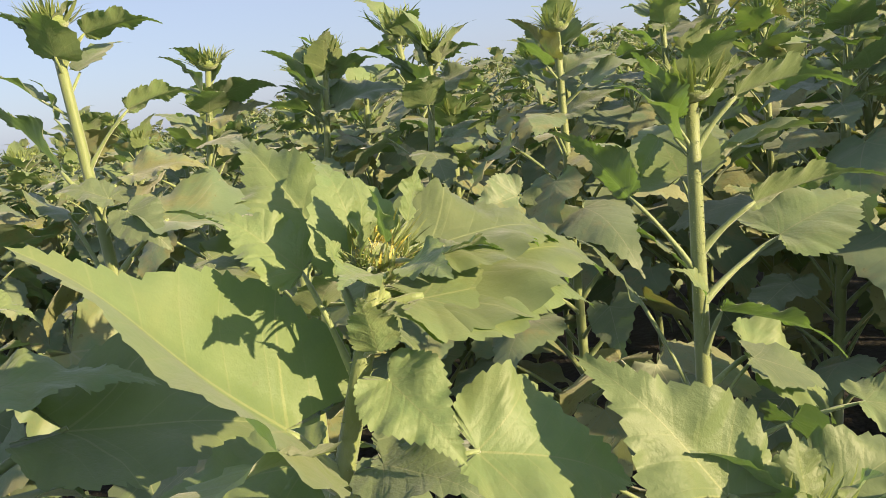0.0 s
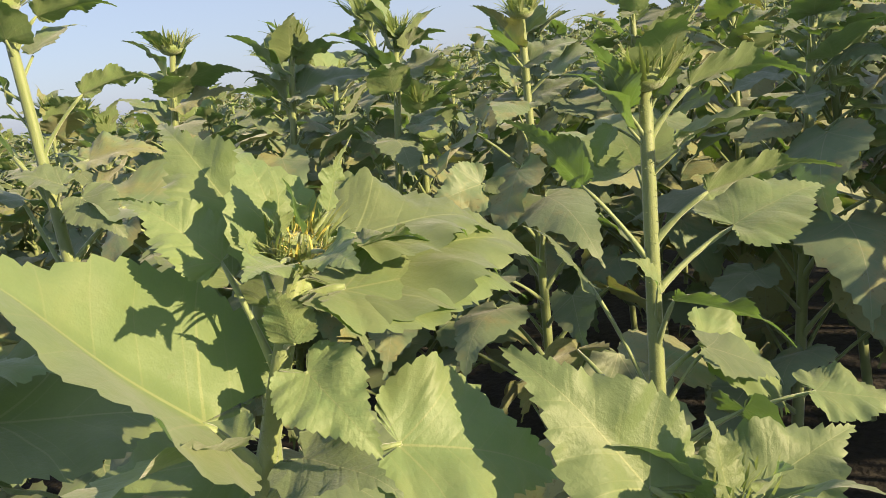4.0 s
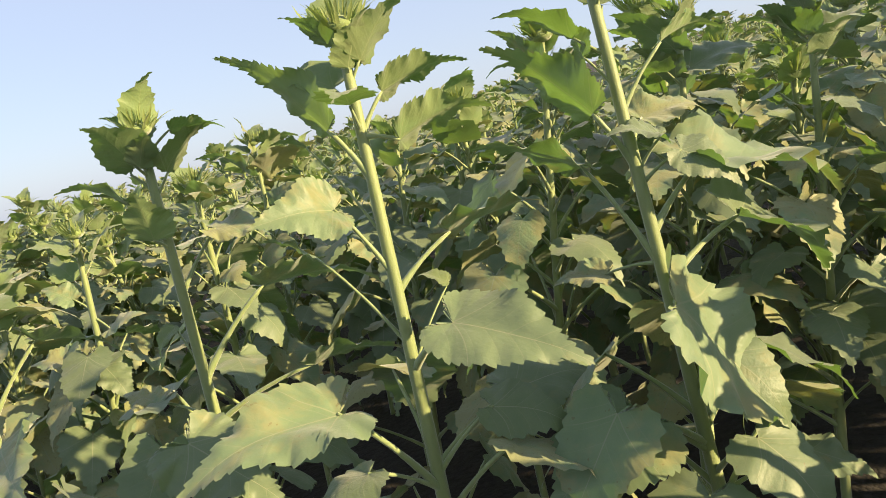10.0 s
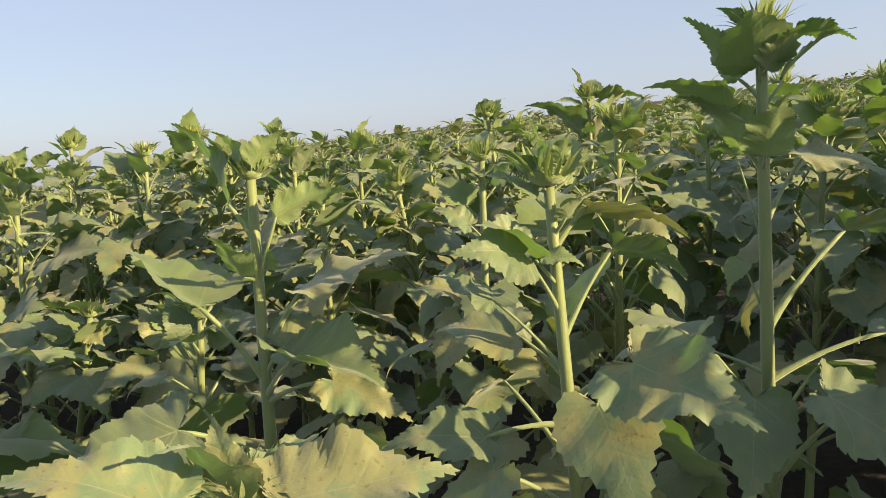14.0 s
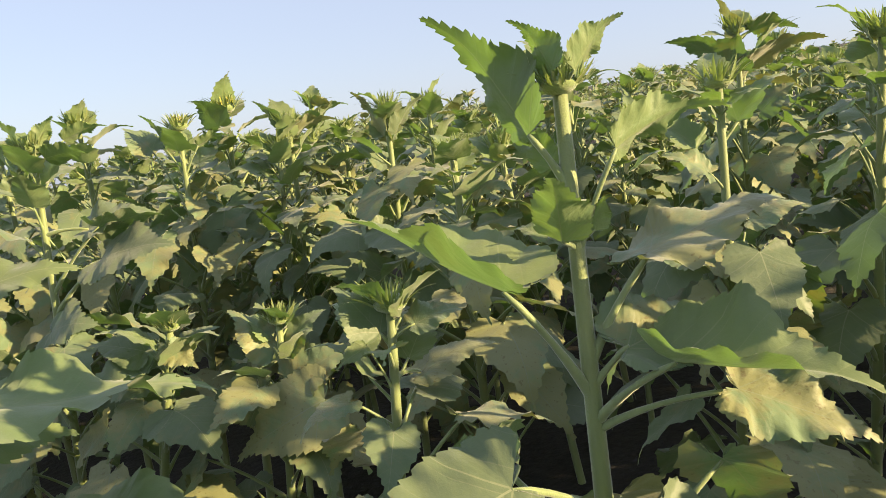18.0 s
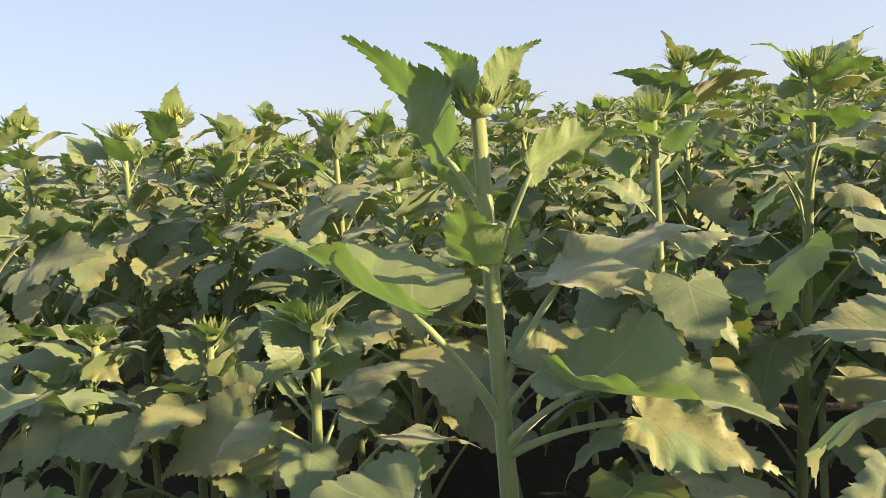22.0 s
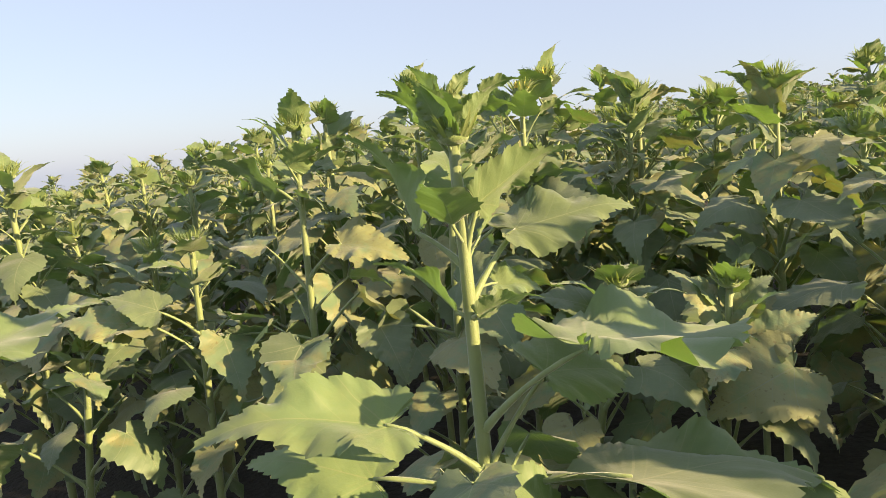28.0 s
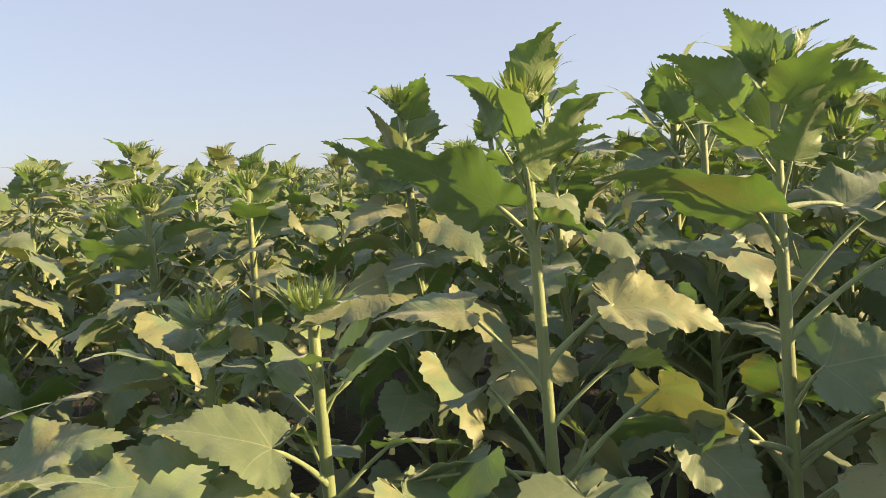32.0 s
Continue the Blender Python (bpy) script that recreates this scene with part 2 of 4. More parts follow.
# ---------------------------------------------------------------- plant parts
def mesh_of(name, verts, faces, mat, uvs=None, smooth=True):
    me = bpy.data.meshes.new(name)
    me.from_pydata(verts, [], faces)
    me.materials.append(mat)
    if uvs is not None:
        layer = me.uv_layers.new(name="UVMap")
        idx = np.empty(len(me.loops), dtype=np.int32)
        me.loops.foreach_get("vertex_index", idx)
        layer.data.foreach_set("uv", np.asarray(uvs, dtype=np.float32)[idx].ravel())
    if smooth:
        me.polygons.foreach_set("use_smooth", [True] * len(me.polygons))
    return me


HEART = ((0.0, 0.0), (-0.10, 0.07), (-0.155, 0.19), (-0.08, 0.33), (0.11, 0.405), (0.30, 0.375), (0.50, 0.27), (0.70, 0.145), (0.86, 0.055), (1.0, 0.0))
OVATE = ((0.0, 0.0), (-0.035, 0.07), (-0.01, 0.185), (0.12, 0.285), (0.29, 0.29), (0.47, 0.225), (0.66, 0.13), (0.84, 0.048), (1.0, 0.0))
LANCE = ((0.0, 0.0), (0.01, 0.05), (0.10, 0.17), (0.26, 0.24), (0.44, 0.23), (0.62, 0.16), (0.80, 0.075), (1.0, 0.0))


def outline_point(ctrl, s):
    """A point on a smooth curve through the control points, s from 0 to 1."""
    n = len(ctrl) - 1
    k = min(int(s * n), n - 1)
    t = s * n - k
    p = [Vector(ctrl[max(0, min(n, k + d))]) for d in (-1, 0, 1, 2)]
    return 0.5 * (2 * p[1] + (p[2] - p[0]) * t + (2 * p[0] - 5 * p[1] + 4 * p[2] - p[3]) * t * t + (3 * p[1] - p[0] - 3 * p[2] + p[3]) * t ** 3)


def leaf_geometry(seed, angles, rings, width=1.0, fold=0.25, droop=0.35, ruffle=0.05, teeth=0.022, narrow=False, twist=0.0, hook=0.0, shape=None):
    """A toothed leaf of length 1: the petiole meets it at the origin, the tip lies along +x."""
    rnd = random.Random(seed)
    ph = rnd.uniform(0, 9)
    ctrl = shape or (LANCE if narrow else HEART)
    half = angles // 2
    # stations on the midrib, from which each side's skin runs out to the toothed edge
    edge_pts = [outline_point(ctrl, k / half) for k in range(half + 1)]
    ribs = [min(1.0, max(0.0, p.x - 0.5 * p.y)) for p in edge_pts]

    def lift(lx, ly, f):
        z = fold * abs(ly) * (1 - 0.5 * max(0, lx))
        z -= droop * (0.6 * max(0, lx) * (lx - 1) + 0.7 * ly * ly + 0.5 * min(0, lx) ** 2)
        z -= hook * max(0, lx - 0.6) ** 2
        rim = f * min(1.0, abs(ly) * 5)
        z += ruffle * rim * (math.sin(10 * lx + ph + (2 if ly > 0 else 0)) + 0.6 * math.sin(19 * lx + 7 * ly + 2 * ph) + 0.3 * math.sin(41 * lx + 3 * ph))
        z += 0.02 * math.sin(6 * lx + 5 * ly + ph)
        a = twist * lx
        return (lx, ly * math.cos(a) - z * math.sin(a), ly * math.sin(a) + z * math.cos(a))

    verts = [lift(m, 0.0, 0.0) for m in ribs]
    uvs = [(m, 0.0) for m in ribs]
    faces = []
    for side in (-1, 1):
        lop = rnd.uniform(0.92, 1.08)
        start = len(verts)
        for k in range(half + 1):
            s = k / half
            p = edge_pts[k]
            q = (outline_point(ctrl, min(1, s + 0.02)) - outline_point(ctrl, max(0, s - 0.02)))
            nrm = Vector((-q.y, q.x)).normalized() if q.length > 1e-6 else Vector((0, 1))
            if 0.12 < s < 0.97:
                if half > 30:                       # saw teeth that point to the tip
                    out, ahead = ((-0.7, 0.0), (0.25, 0.25), (0.85, 0.95))[k % 3]
                else:
                    out, ahead = ((-0.6, 0.0), (1.0, 0.75))[k % 2]
                p = p + (nrm * out + Vector((ahead, 0))) * teeth * rnd.uniform(0.6, 1.35) * (1.25 - 0.6 * s)
                p = p + nrm * 0.014 * math.sin(9 * s * 2 + ph)
            for j in range(1, rings + 1):
                f = j / rings
                lx, ly = ribs[k] + (p.x - ribs[k]) * f, side * p.y * width * lop * f
                verts.append(lift(lx, ly, f))
                uvs.append((lx, ly))
        for k in range(half):
            for j in range(rings):
                a = start + k * rings + j - 1 if j else k
                b = start + (k + 1) * rings + j - 1 if j else k + 1
                c, d = start + (k + 1) * rings + j, start + k * rings + j
                faces.append((a, b, c, d) if side > 0 else (d, c, b, a))
    return verts, faces, uvs


def leaf_set(mat, count, angles, rings, **kw):
    made = []
    for i in range(count):
        r = random.Random(100 + i)
        args = dict(fold=r.uniform(0.0, 0.35), droop=r.uniform(0.2, 0.7), ruffle=r.uniform(0.022, 0.055), width=r.uniform(0.88, 1.06), twist=r.uniform(-0.1, 0.1), hook=r.uniform(0, 0.6))
        args.update(kw)
        v, f, uv = leaf_geometry(i + 7, angles, rings, **args)
        made.append(mesh_of("leaf", v, f, mat, uv))
    return made


BROAD = leaf_set(LEAF, 7, 144, 5, teeth=0.019)
FRESH = leaf_set(YOUNG, 7, 144, 5, teeth=0.019)
FOLDED = []
for i in range(3):
    FOLDED += leaf_set(YOUNG, 1, 144, 6, teeth=0.016, fold=(0.6, 1.0, 0.8)[i], droop=(0.12, 0.2, 0.3)[i], hook=(0.1, 0.2, 0.3)[i], twist=0.0, ruffle=(0.025, 0.04, 0.045)[i])
POINTED = leaf_set(YOUNG, 3, 96, 5, narrow=True, fold=0.3, teeth=0.018, ruffle=0.06)
CUPPED = []
for i in range(3):
    CUPPED += leaf_set(YOUNG, 1, 132, 5, shape=OVATE, fold=(0.35, 0.5, 0.42)[i], droop=(0.6, 0.85, 0.7)[i], hook=(0.3, 0.5, 0.2)[i], teeth=0.023, twist=(0.1, -0.15, 0.0)[i], ruffle=(0.04, 0.05, 0.045)[i])
SLIM = []
for i in range(8):
    r = random.Random(60 + i)
    SLIM += leaf_set(YOUNG, 1, 52, 3, shape=OVATE, fold=r.uniform(0.3, 0.55), droop=r.uniform(0.6, 1.15), hook=r.uniform(0.2, 0.8), teeth=0.024, twist=r.uniform(-0.4, 0.4), ruffle=r.uniform(0.03, 0.05))


def tube(points, radii, sides):
    """Verts and faces of a tube along points."""
    verts, faces = [], []
    pts = [Vector(p) for p in points]
    for i, p in enumerate(pts):
        d = (pts[min(i + 1, len(pts) - 1)] - pts[max(i - 1, 0)]).normalized()
        side = d.cross(Vector((0.3, 1, 0.2))).normalized()
        up = side.cross(d)
        for k in range(sides):
            a = 2 * math.pi * k / sides
            verts.append(p + (side * math.cos(a) + up * math.sin(a)) * radii[i])
    for i in range(len(pts) - 1):
        for k in range(sides):
            a, b = i * sides + k, i * sides + (k + 1) % sides
            faces.append((a, b, b + sides, a + sides))
    faces.append(tuple(range((len(pts) - 1) * sides, len(pts) * sides)))
    return verts, faces


def part(name, me, parent, m=None, label=""):
    ob = new(name, me)
    ob.parent = parent
    if m is not None:
        ob.matrix_local = m
    if label:
        ob["label"] = label
    return ob


def one_bract(ln, w, curl, pinch, rows=5):
    """A thin tapered bract rising along +z from the origin, its face towards +x, bent by curl along its length."""
    verts, faces, uvs = [], [], []
    p, a = Vector((0, 0, 0)), 0.0
    for r in range(rows):
        s = r / rows
        ww = w * (0.75 + 0.9 * s - 1.45 * s * s) * (1 - pinch * s)
        nrm = Vector((math.cos(a), 0, -math.sin(a)))
        verts += [p + Vector((0, -ww, 0)) + nrm * ww * 0.35, p, p + Vector((0, ww, 0)) + nrm * ww * 0.35]
        uvs += [(s, -0.12), (s, 0.0), (s, 0.12)]
        p = p + Vector((math.sin(a), 0, math.cos(a))) * ln / rows
        a += curl / rows
    verts.append(p)
    uvs.append((1.0, 0.0))
    for r in range(rows - 1):
        k = 3 * r
        faces += [(k, k + 1, k + 4, k + 3), (k + 1, k + 2, k + 5, k + 4)]
    k = 3 * (rows - 1)
    faces += [(k, k + 1, k + 3), (k + 1, k + 2, k + 3)]
    return verts, faces, uvs


def bract_places(seed, radius, count, spread=1.0, s0=0.0):
    """Where the bracts of a bud sit: the inner ones upright, the outer ones leaning away."""
    rnd = random.Random(seed)
    places = []
    for i in range(count):
        s = s0 + (1 - s0) * i / count               # 0 inside, 1 outside
        az = i * 2.39996 + rnd.uniform(-0.3, 0.3)
        lean = radians(4 + 44 * s ** 1.5 * spread + rnd.uniform(-14, 14))
        foot = Vector((math.cos(az), math.sin(az), 0)) * radius * (0.18 + 0.52 * s ** 0.7) + Vector((0, 0, radius * (0.40 - 0.36 * s)))
        size = (0.5 + 0.6 * s) * rnd.uniform(0.7, 1.3)
        m = Matrix.Translation(foot) @ Matrix.Rotation(az, 4, "Z") @ Matrix.Rotation(lean, 4, "Y") @ Matrix.Rotation(rnd.uniform(-0.5, 0.5), 4, "Z") @ Matrix.Diagonal((radius * size, radius * size * (0.55 + 0.75 * s), radius * size, 1))
        places.append((m, rnd.randrange(5)))
    return places


BRACT_KINDS = ((1.10, 0.070, 0.5, 0.3), (1.20, 0.080, -0.6, 0.3), (1.30, 0.062, 1.0, 0.4), (1.05, 0.095, -0.2, 0.3), (1.40, 0.060, 0.7, 0.5))


def bracts_geometry(seed, radius, count, spread=1.0, rows=4, s0=0.0):
    verts, faces, uvs = [], [], []
    for m, kind in bract_places(seed, radius, count, spread, s0):
        v, f, uv = one_bract(*BRACT_KINDS[kind], rows=rows)
        n = len(verts)
        verts += [m @ q for q in v]
        uvs += uv
        faces += [tuple(k + n for k in q) for q in f]
    return verts, faces, uvs


def dome_geometry(radius, n=14, m=7):
    verts, faces = [], []
    for j in range(m + 1):
        a = -math.pi / 2 + math.pi * j / m
        r = radius * 0.72 * math.cos(a)
        for k in range(n):
            b = 2 * math.pi * k / n
            verts.append((r * math.cos(b), r * math.sin(b), radius * 0.42 * math.sin(a) + radius * 0.1))
    for j in range(m):
        for k in range(n):
            a, b = j * n + k, j * n + (k + 1) % n
            faces.append((a, b, b + n, a + n))
    return verts, faces


def collar_mesh(name, seed, radius, count, spread, mat, rows=4, s0=0.0):
    v, f, uv = bracts_geometry(seed, radius, count, spread, rows, s0)
    return mesh_of(name, v, f, mat, uv)


BRACTS = [collar_mesh("bract_collar", i, 1.12, 84, 1.0, BRACT) for i in range(4)]
DOME = mesh_of("bud", *dome_geometry(1.0), BUD)
FRINGE = [collar_mesh("petal_fringe", 20 + i, 0.75, 60, 0.35, PETAL) for i in range(2)]
LONE = []
for q in BRACT_KINDS:
    lv, lf, luv = one_bract(*q, rows=6)
    LONE.append(mesh_of("bract", lv, lf, BRACT, luv))


def leaf_frame(base, tip, roll=0.0, size=None, width=1.0):
    """The pose of a leaf whose foot is at base and whose tip points at tip; roll tilts it about its midrib."""
    d = Vector(tip) - Vector(base)
    ln = size or d.length
    x = d.normalized()
    y = Vector((0, 0, 1)).cross(x)
    y = y.normalized() if y.length > 1e-4 else Vector((0, 1, 0))
    z = x.cross(y)
    m = Matrix((x, y, z)).transposed().to_4x4()
    return Matrix.Translation(base) @ m @ Matrix.Rotation(radians(roll), 4, "X") @ Matrix.Diagonal((ln, ln * width, ln, 1))


HANGING, ARCHED = [], []
for i in range(8):
    r = random.Random(40 + i)
    HANGING.append(leaf_geometry(50 + i, 60, 2, fold=r.uniform(0.0, 0.3), droop=r.uniform(0.35, 0.85), ruffle=r.uniform(0.025, 0.055), width=r.uniform(0.92, 1.06), twist=r.uniform(-0.35, 0.35), hook=r.uniform(0.1, 0.8), teeth=0.023))
    ARCHED.append(leaf_geometry(70 + i, 52, 2, shape=OVATE if i % 3 else None, fold=r.uniform(0.3, 0.6), droop=r.uniform(0.6, 1.15), ruffle=r.uniform(0.025, 0.05), twist=r.uniform(-0.3, 0.3), hook=r.uniform(0.2, 0.8), teeth=0.024))


def stalked_leaf(points, radii, m, geometry, mat=None):
    """A leaf with its own stalk, as one mesh in the plant's space."""
    v, f, uv = geometry
    sv, sf = tube(points, radii, 5)
    n = len(sv)
    me = mesh_of("leaf", list(sv) + [m @ Vector(q) for q in v], list(sf) + [tuple(k + n for k in q) for q in f], mat or LEAF, [(0.5, 0.2)] * n + list(uv))
    me.materials.append(STALK)
    me.polygons.foreach_set("material_index", [1] * len(sf) + [0] * len(f))
    return me


STANDING = []
GREEN_LABEL = "green leafy young sunflower plant with closed flower bud"


def sunflower(x, y, height, leaves, lean=(0.0, 0.1), r=0.0092, bud=0.045, tilt=(0.0, 0.0), yellow=False, slim=7, label="", seed=1, bend=0.0, more=0, low=None, hairy=False, open_head=False, fresh=False):
    """leaves: rows of (height on the stem, azimuth, petiole length, petiole slope, blade azimuth, blade slope, blade length, roll, width).
    Azimuths in degrees, counter-clockwise from +x; slopes in degrees above level."""
    rnd = random.Random(seed)
    leaves = list(leaves)
    told = len(leaves)
    if more:
        leaves += wild_leaves(seed + 500, height, 0.25, more, top=min(0.955, (low or height) / height) if told else 0.955)
    root = new("sunflower_plant")
    root.location = (x, y, ground_z(x, y))
    STANDING.append((x, y))
    tagged(root, label or GREEN_LABEL, "sunflower", "sunflowers in the field")

    def axis(h):
        s = h / height
        return Vector((lean[0] * s + bend * math.sin(math.pi * s), lean[1] * s, h))

    steps = 13
    pts = [axis(height * k / (steps - 1)) for k in range(steps)]
    rad = [r * (1.36 - 0.50 * (k / (steps - 1)) ** 1.5) for k in range(steps)]
    v, f = tube(pts, rad, 10)
    part("stem", mesh_of("stem", v, f, STEM), root)
    if hairy:
        hv, hf = [], []
        for k in range(420):
            s, a = rnd.uniform(0.55, 0.99), rnd.uniform(0, 6.283)
            c, rr = axis(height * s), r * (1.36 - 0.50 * s ** 1.5)
            o = Vector((math.cos(a), math.sin(a), rnd.uniform(-0.15, 0.45))).normalized()
            w = Vector((0, 0, 0.0004))
            p = c + Vector((math.cos(a), math.sin(a), 0)) * rr * 0.97
            n0 = len(hv)
            hv += [p - w, p + w, p + o * rnd.uniform(0.003, 0.006)]
            hf.append((n0, n0 + 1, n0 + 2))
        part("stem_fuzz", mesh_of("stem_fuzz", hv, hf, STALK), root, None, "short pale bristly hairs")
    for i, row in enumerate(leaves):
        h, az, pl, ps, baz, bs, bl, roll, w = row[:9]
        a = axis(h)
        o = Vector((math.cos(radians(az)) * math.cos(radians(ps)), math.sin(radians(az)) * math.cos(radians(ps)), math.sin(radians(ps))))
        b = Vector((math.cos(radians(baz)) * math.cos(radians(bs)), math.sin(radians(baz)) * math.cos(radians(bs)), math.sin(radians(bs))))
        end = a + o * pl
        c1 = a + (o + Vector((0, 0, 0.25))) * pl * 0.45
        pp = []
        for k in range(7):
            s = k / 6
            pp.append(a * (1 - s) ** 2 + c1 * 2 * s * (1 - s) + end * s * s)
        pr = min(0.0062, 0.0010 + bl * 0.023)
        pr = [pr * (1.35 - 0.6 * min(1, k / 3) - (0.35 if k == 6 else 0)) for k in range(7)]
        if i >= told:
            rising = bs > 4
            part("leaf", stalked_leaf(pp, pr, leaf_frame(end, end + b, roll, bl, w), (ARCHED if rising else HANGING)[(i * 5 + seed) % 8]), root)
            continue
        v, f = tube(pp, pr, 7)
        part("petiole", mesh_of("petiole", v, f, STALK), root)
        me = BROAD[(i * 5 + seed) % 7] if bl > 0.075 else SLIM[(i * 3 + seed) % len(SLIM)]
        if fresh and bl > 0.075:
            me = FRESH[(i * 5 + seed) % 7]
        if len(row) > 9:
            me = (FOLDED, POINTED, CUPPED)[row[9] - 1][i % 3]
        part("leaf", me, root, leaf_frame(end, end + b, roll, bl, w))
    top = axis(height)
    bud_m = Matrix.Translation(top + Vector((0, 0, bud * 0.1))) @ Euler((radians(tilt[0]), radians(tilt[1]), 0)).to_matrix().to_4x4() @ Matrix.Rotation(seed, 4, "Z") @ Matrix.Diagonal((bud, bud, bud, 1))
    head = part("flower_bud", DOME, root, bud_m)
    if open_head:
        for m, kind in bract_places(seed, 1.0, 140, 0.55, 0.25):
            part("bract", LONE[kind], head, m @ Matrix.Diagonal((1.0, 0.7, 0.85, 1.0)))
    else:
        part("bract_collar", BRACTS[seed % 4], head, Matrix.Diagonal((0.94, 0.94, 0.84, 1.0)), "spiky pointed green bracts")
    if yellow:
        part("petal_fringe", FRINGE[seed % 2], head, Matrix.Identity(4), "first yellow petal tips")
    for k in range(slim):
        az = k * 137.5 + seed * 40 + rnd.uniform(-20, 20)
        s = k / max(1, slim - 1)
        a = axis(height - 0.010 - 0.15 * s)
        sl = radians(rnd.uniform(46, 66) - 14 * s)
        d = Vector((math.cos(radians(az)) * math.cos(sl), math.sin(radians(az)) * math.cos(sl), math.sin(sl)))
        end = a + d * (0.020 + 0.045 * s)
        bsl = radians(rnd.uniform(22, 58) - 20 * s)
        b = Vector((math.cos(radians(az)) * math.cos(bsl), math.sin(radians(az)) * math.cos(bsl), math.sin(bsl)))
        pp = [a + (end - a) * (q / 3) for q in range(4)]
        part("leaf", stalked_leaf(pp, [0.0042, 0.0032, 0.0028, 0.0022], leaf_frame(end, end + b, rnd.uniform(-20, 20), rnd.uniform(0.082, 0.122) + 0.035 * s, rnd.uniform(0.95, 1.25)), ARCHED[(k + seed) % 8], YOUNG), root)
    return root


def wild_leaves(seed, height, low=0.22, count=20, size=0.195, top=0.955):
    """Leaves in a spiral up the stem: the old ones hang from long stalks, the young ones rise round the bud."""
    rnd = random.Random(seed)
    rows, az = [], rnd.uniform(0, 360)
    for i in range(count):
        s = (i + 0.3) / count * (top - low) / (0.955 - low)
        h = height * (low + (0.955 - low) * s ** 0.9)
        az += 137.5 + rnd.uniform(-18, 18)
        big = math.sin(math.pi * (0.30 + 0.54 * s)) ** 0.8
        bl = size * big * rnd.uniform(0.72, 1.18) * (1 - 0.40 * s ** 2)
        pl = ((1.0 - 0.45 * s) * bl + 0.025) * rnd.uniform(0.8, 1.25)
        slope = rnd.uniform(-62, -18) + 112 * max(0.0, s - 0.5) ** 1.3
        rows.append((h, az, pl, rnd.uniform(32, 52) + 12 * s, az + rnd.uniform(-25, 25), slope, bl, rnd.uniform(-28, 28), rnd.uniform(0.9, 1.1)))
    return rows


# ---------------------------------------------------------------- the plants nearest to the walk
sunflower(-0.435, 0.417, 1.142,
    [(0.99, -147, 0.065, 58, -155, 51, 0.212, -24, 1.12, 1),
     (1.09, 112, 0.095, 43, 143, 49, 0.128, -30, 0.95, 3),
     (1.06, 147, 0.093, 69, 170, 39, 0.083, -38, 1.15, 3),
     (1.12, 42, 0.030, -1, 34, -9, 0.224, 30, 0.85),
     (1.11, 3, 0.041, 12, 30, -17, 0.171, 22, 0.80),
     (1.08, -63, 0.034, 22, -101, 65, 0.051, 10, 1.20, 3),
     (1.04, -37, 0.051, 38, -42, -39, 0.079, 32, 0.95),
     (0.97, -7, 0.117, 18, 17, -28, 0.142, 42, 1.05),
     (1.13, -106, 0.035, 65, 75, 78, 0.051, 70, 1.10, 2),
     (1.14, 14, 0.042, 49, 26, 64, 0.049, -60, 1.00, 2),
     (1.14, 39, 0.052, 9, 36, -13, 0.148, 26, 0.90),
     (1.13, -127, 0.039, 32, -158, 73, 0.033, -40, 1.20, 3),
     (0.97, 118, 0.062, 11, -170, -1, 0.126, -30, 0.95),
     (1.14, -67, 0.037, 42, -99, 73, 0.042, -50, 0.90, 2),
     (1.14, -61, 0.057, 16, -64, -2, 0.057, 25, 1.30, 2),
     (1.14, -92, 0.050, 14, -104, 5, 0.052, -25, 1.30, 2),
     (1.14, 1, 0.038, 3, 25, -8, 0.068, -10, 1.10, 3)],
    lean=(0.387, 0.094), r=0.0087, bud=0.029, tilt=(32, 22), slim=2, seed=3, more=15, low=0.98, label="broad-leaved sunflower plant with an opening spiky bud", yellow=True, hairy=True, fresh=True, open_head=True)
sunflower(0.177, 0.404, 0.885,
    [(0.87, -170, 0.076, 46, 153, 48, 0.143, -38, 0.85),
     (0.87, -97, 0.047, 62, 110, 77, 0.063, 10, 1.00, 2),
     (0.87, 17, 0.029, 55, 18, 13, 0.119, 34, 0.95),
     (0.87, -78, 0.080, 52, -85, 49, 0.050, 20, 1.20, 2)],
    lean=(0.047, 0.068), r=0.0091, bud=0.034, tilt=(0, 0), slim=5, seed=5, more=14, low=0.80, label="young sunflower plant with pale serrated leaves", hairy=True, fresh=True)
sunflower(0.286, 0.901, 1.156,
    [(1.08, -160, 0.057, 58, 152, 66, 0.107, 46, 1.30, 3),
     (1.08, 3, 0.092, 46, 3, -1, 0.167, -34, 0.75, 3),
     (0.91, 176, 0.153, 56, 167, 47, 0.139, 46, 0.85, 3),
     (0.94, -5, 0.103, 39, -2, 4, 0.181, -48, 0.65, 3),
     (0.87, 18, 0.160, 26, 19, 8, 0.176, 22, 1.00),
     (0.79, -61, 0.090, 65, -18, -25, 0.167, -26, 0.75, 3),
     (0.70, 150, 0.213, 67, 148, 44, 0.129, 20, 0.90),
     (0.64, -4, 0.231, 17, -4, -19, 0.142, 24, 0.90),
     (0.74, 34, 0.121, 12, 5, -45, 0.196, 30, 1.00),
     (1.07, 132, 0.061, 34, 166, -62, 0.068, -45, 1.00),
     (0.82, -87, 0.077, 71, -168, 48, 0.068, -35, 1.20),
     (1.11, -12, 0.072, 60, 4, 19, 0.063, -44, 1.10, 3)],
    lean=(0.074, 0.095), r=0.0104, bud=0.043, tilt=(0, 0), slim=5, seed=7, more=15, low=0.68, label="sturdy sunflower plant with fat green bud and big leaves", hairy=True, fresh=True)
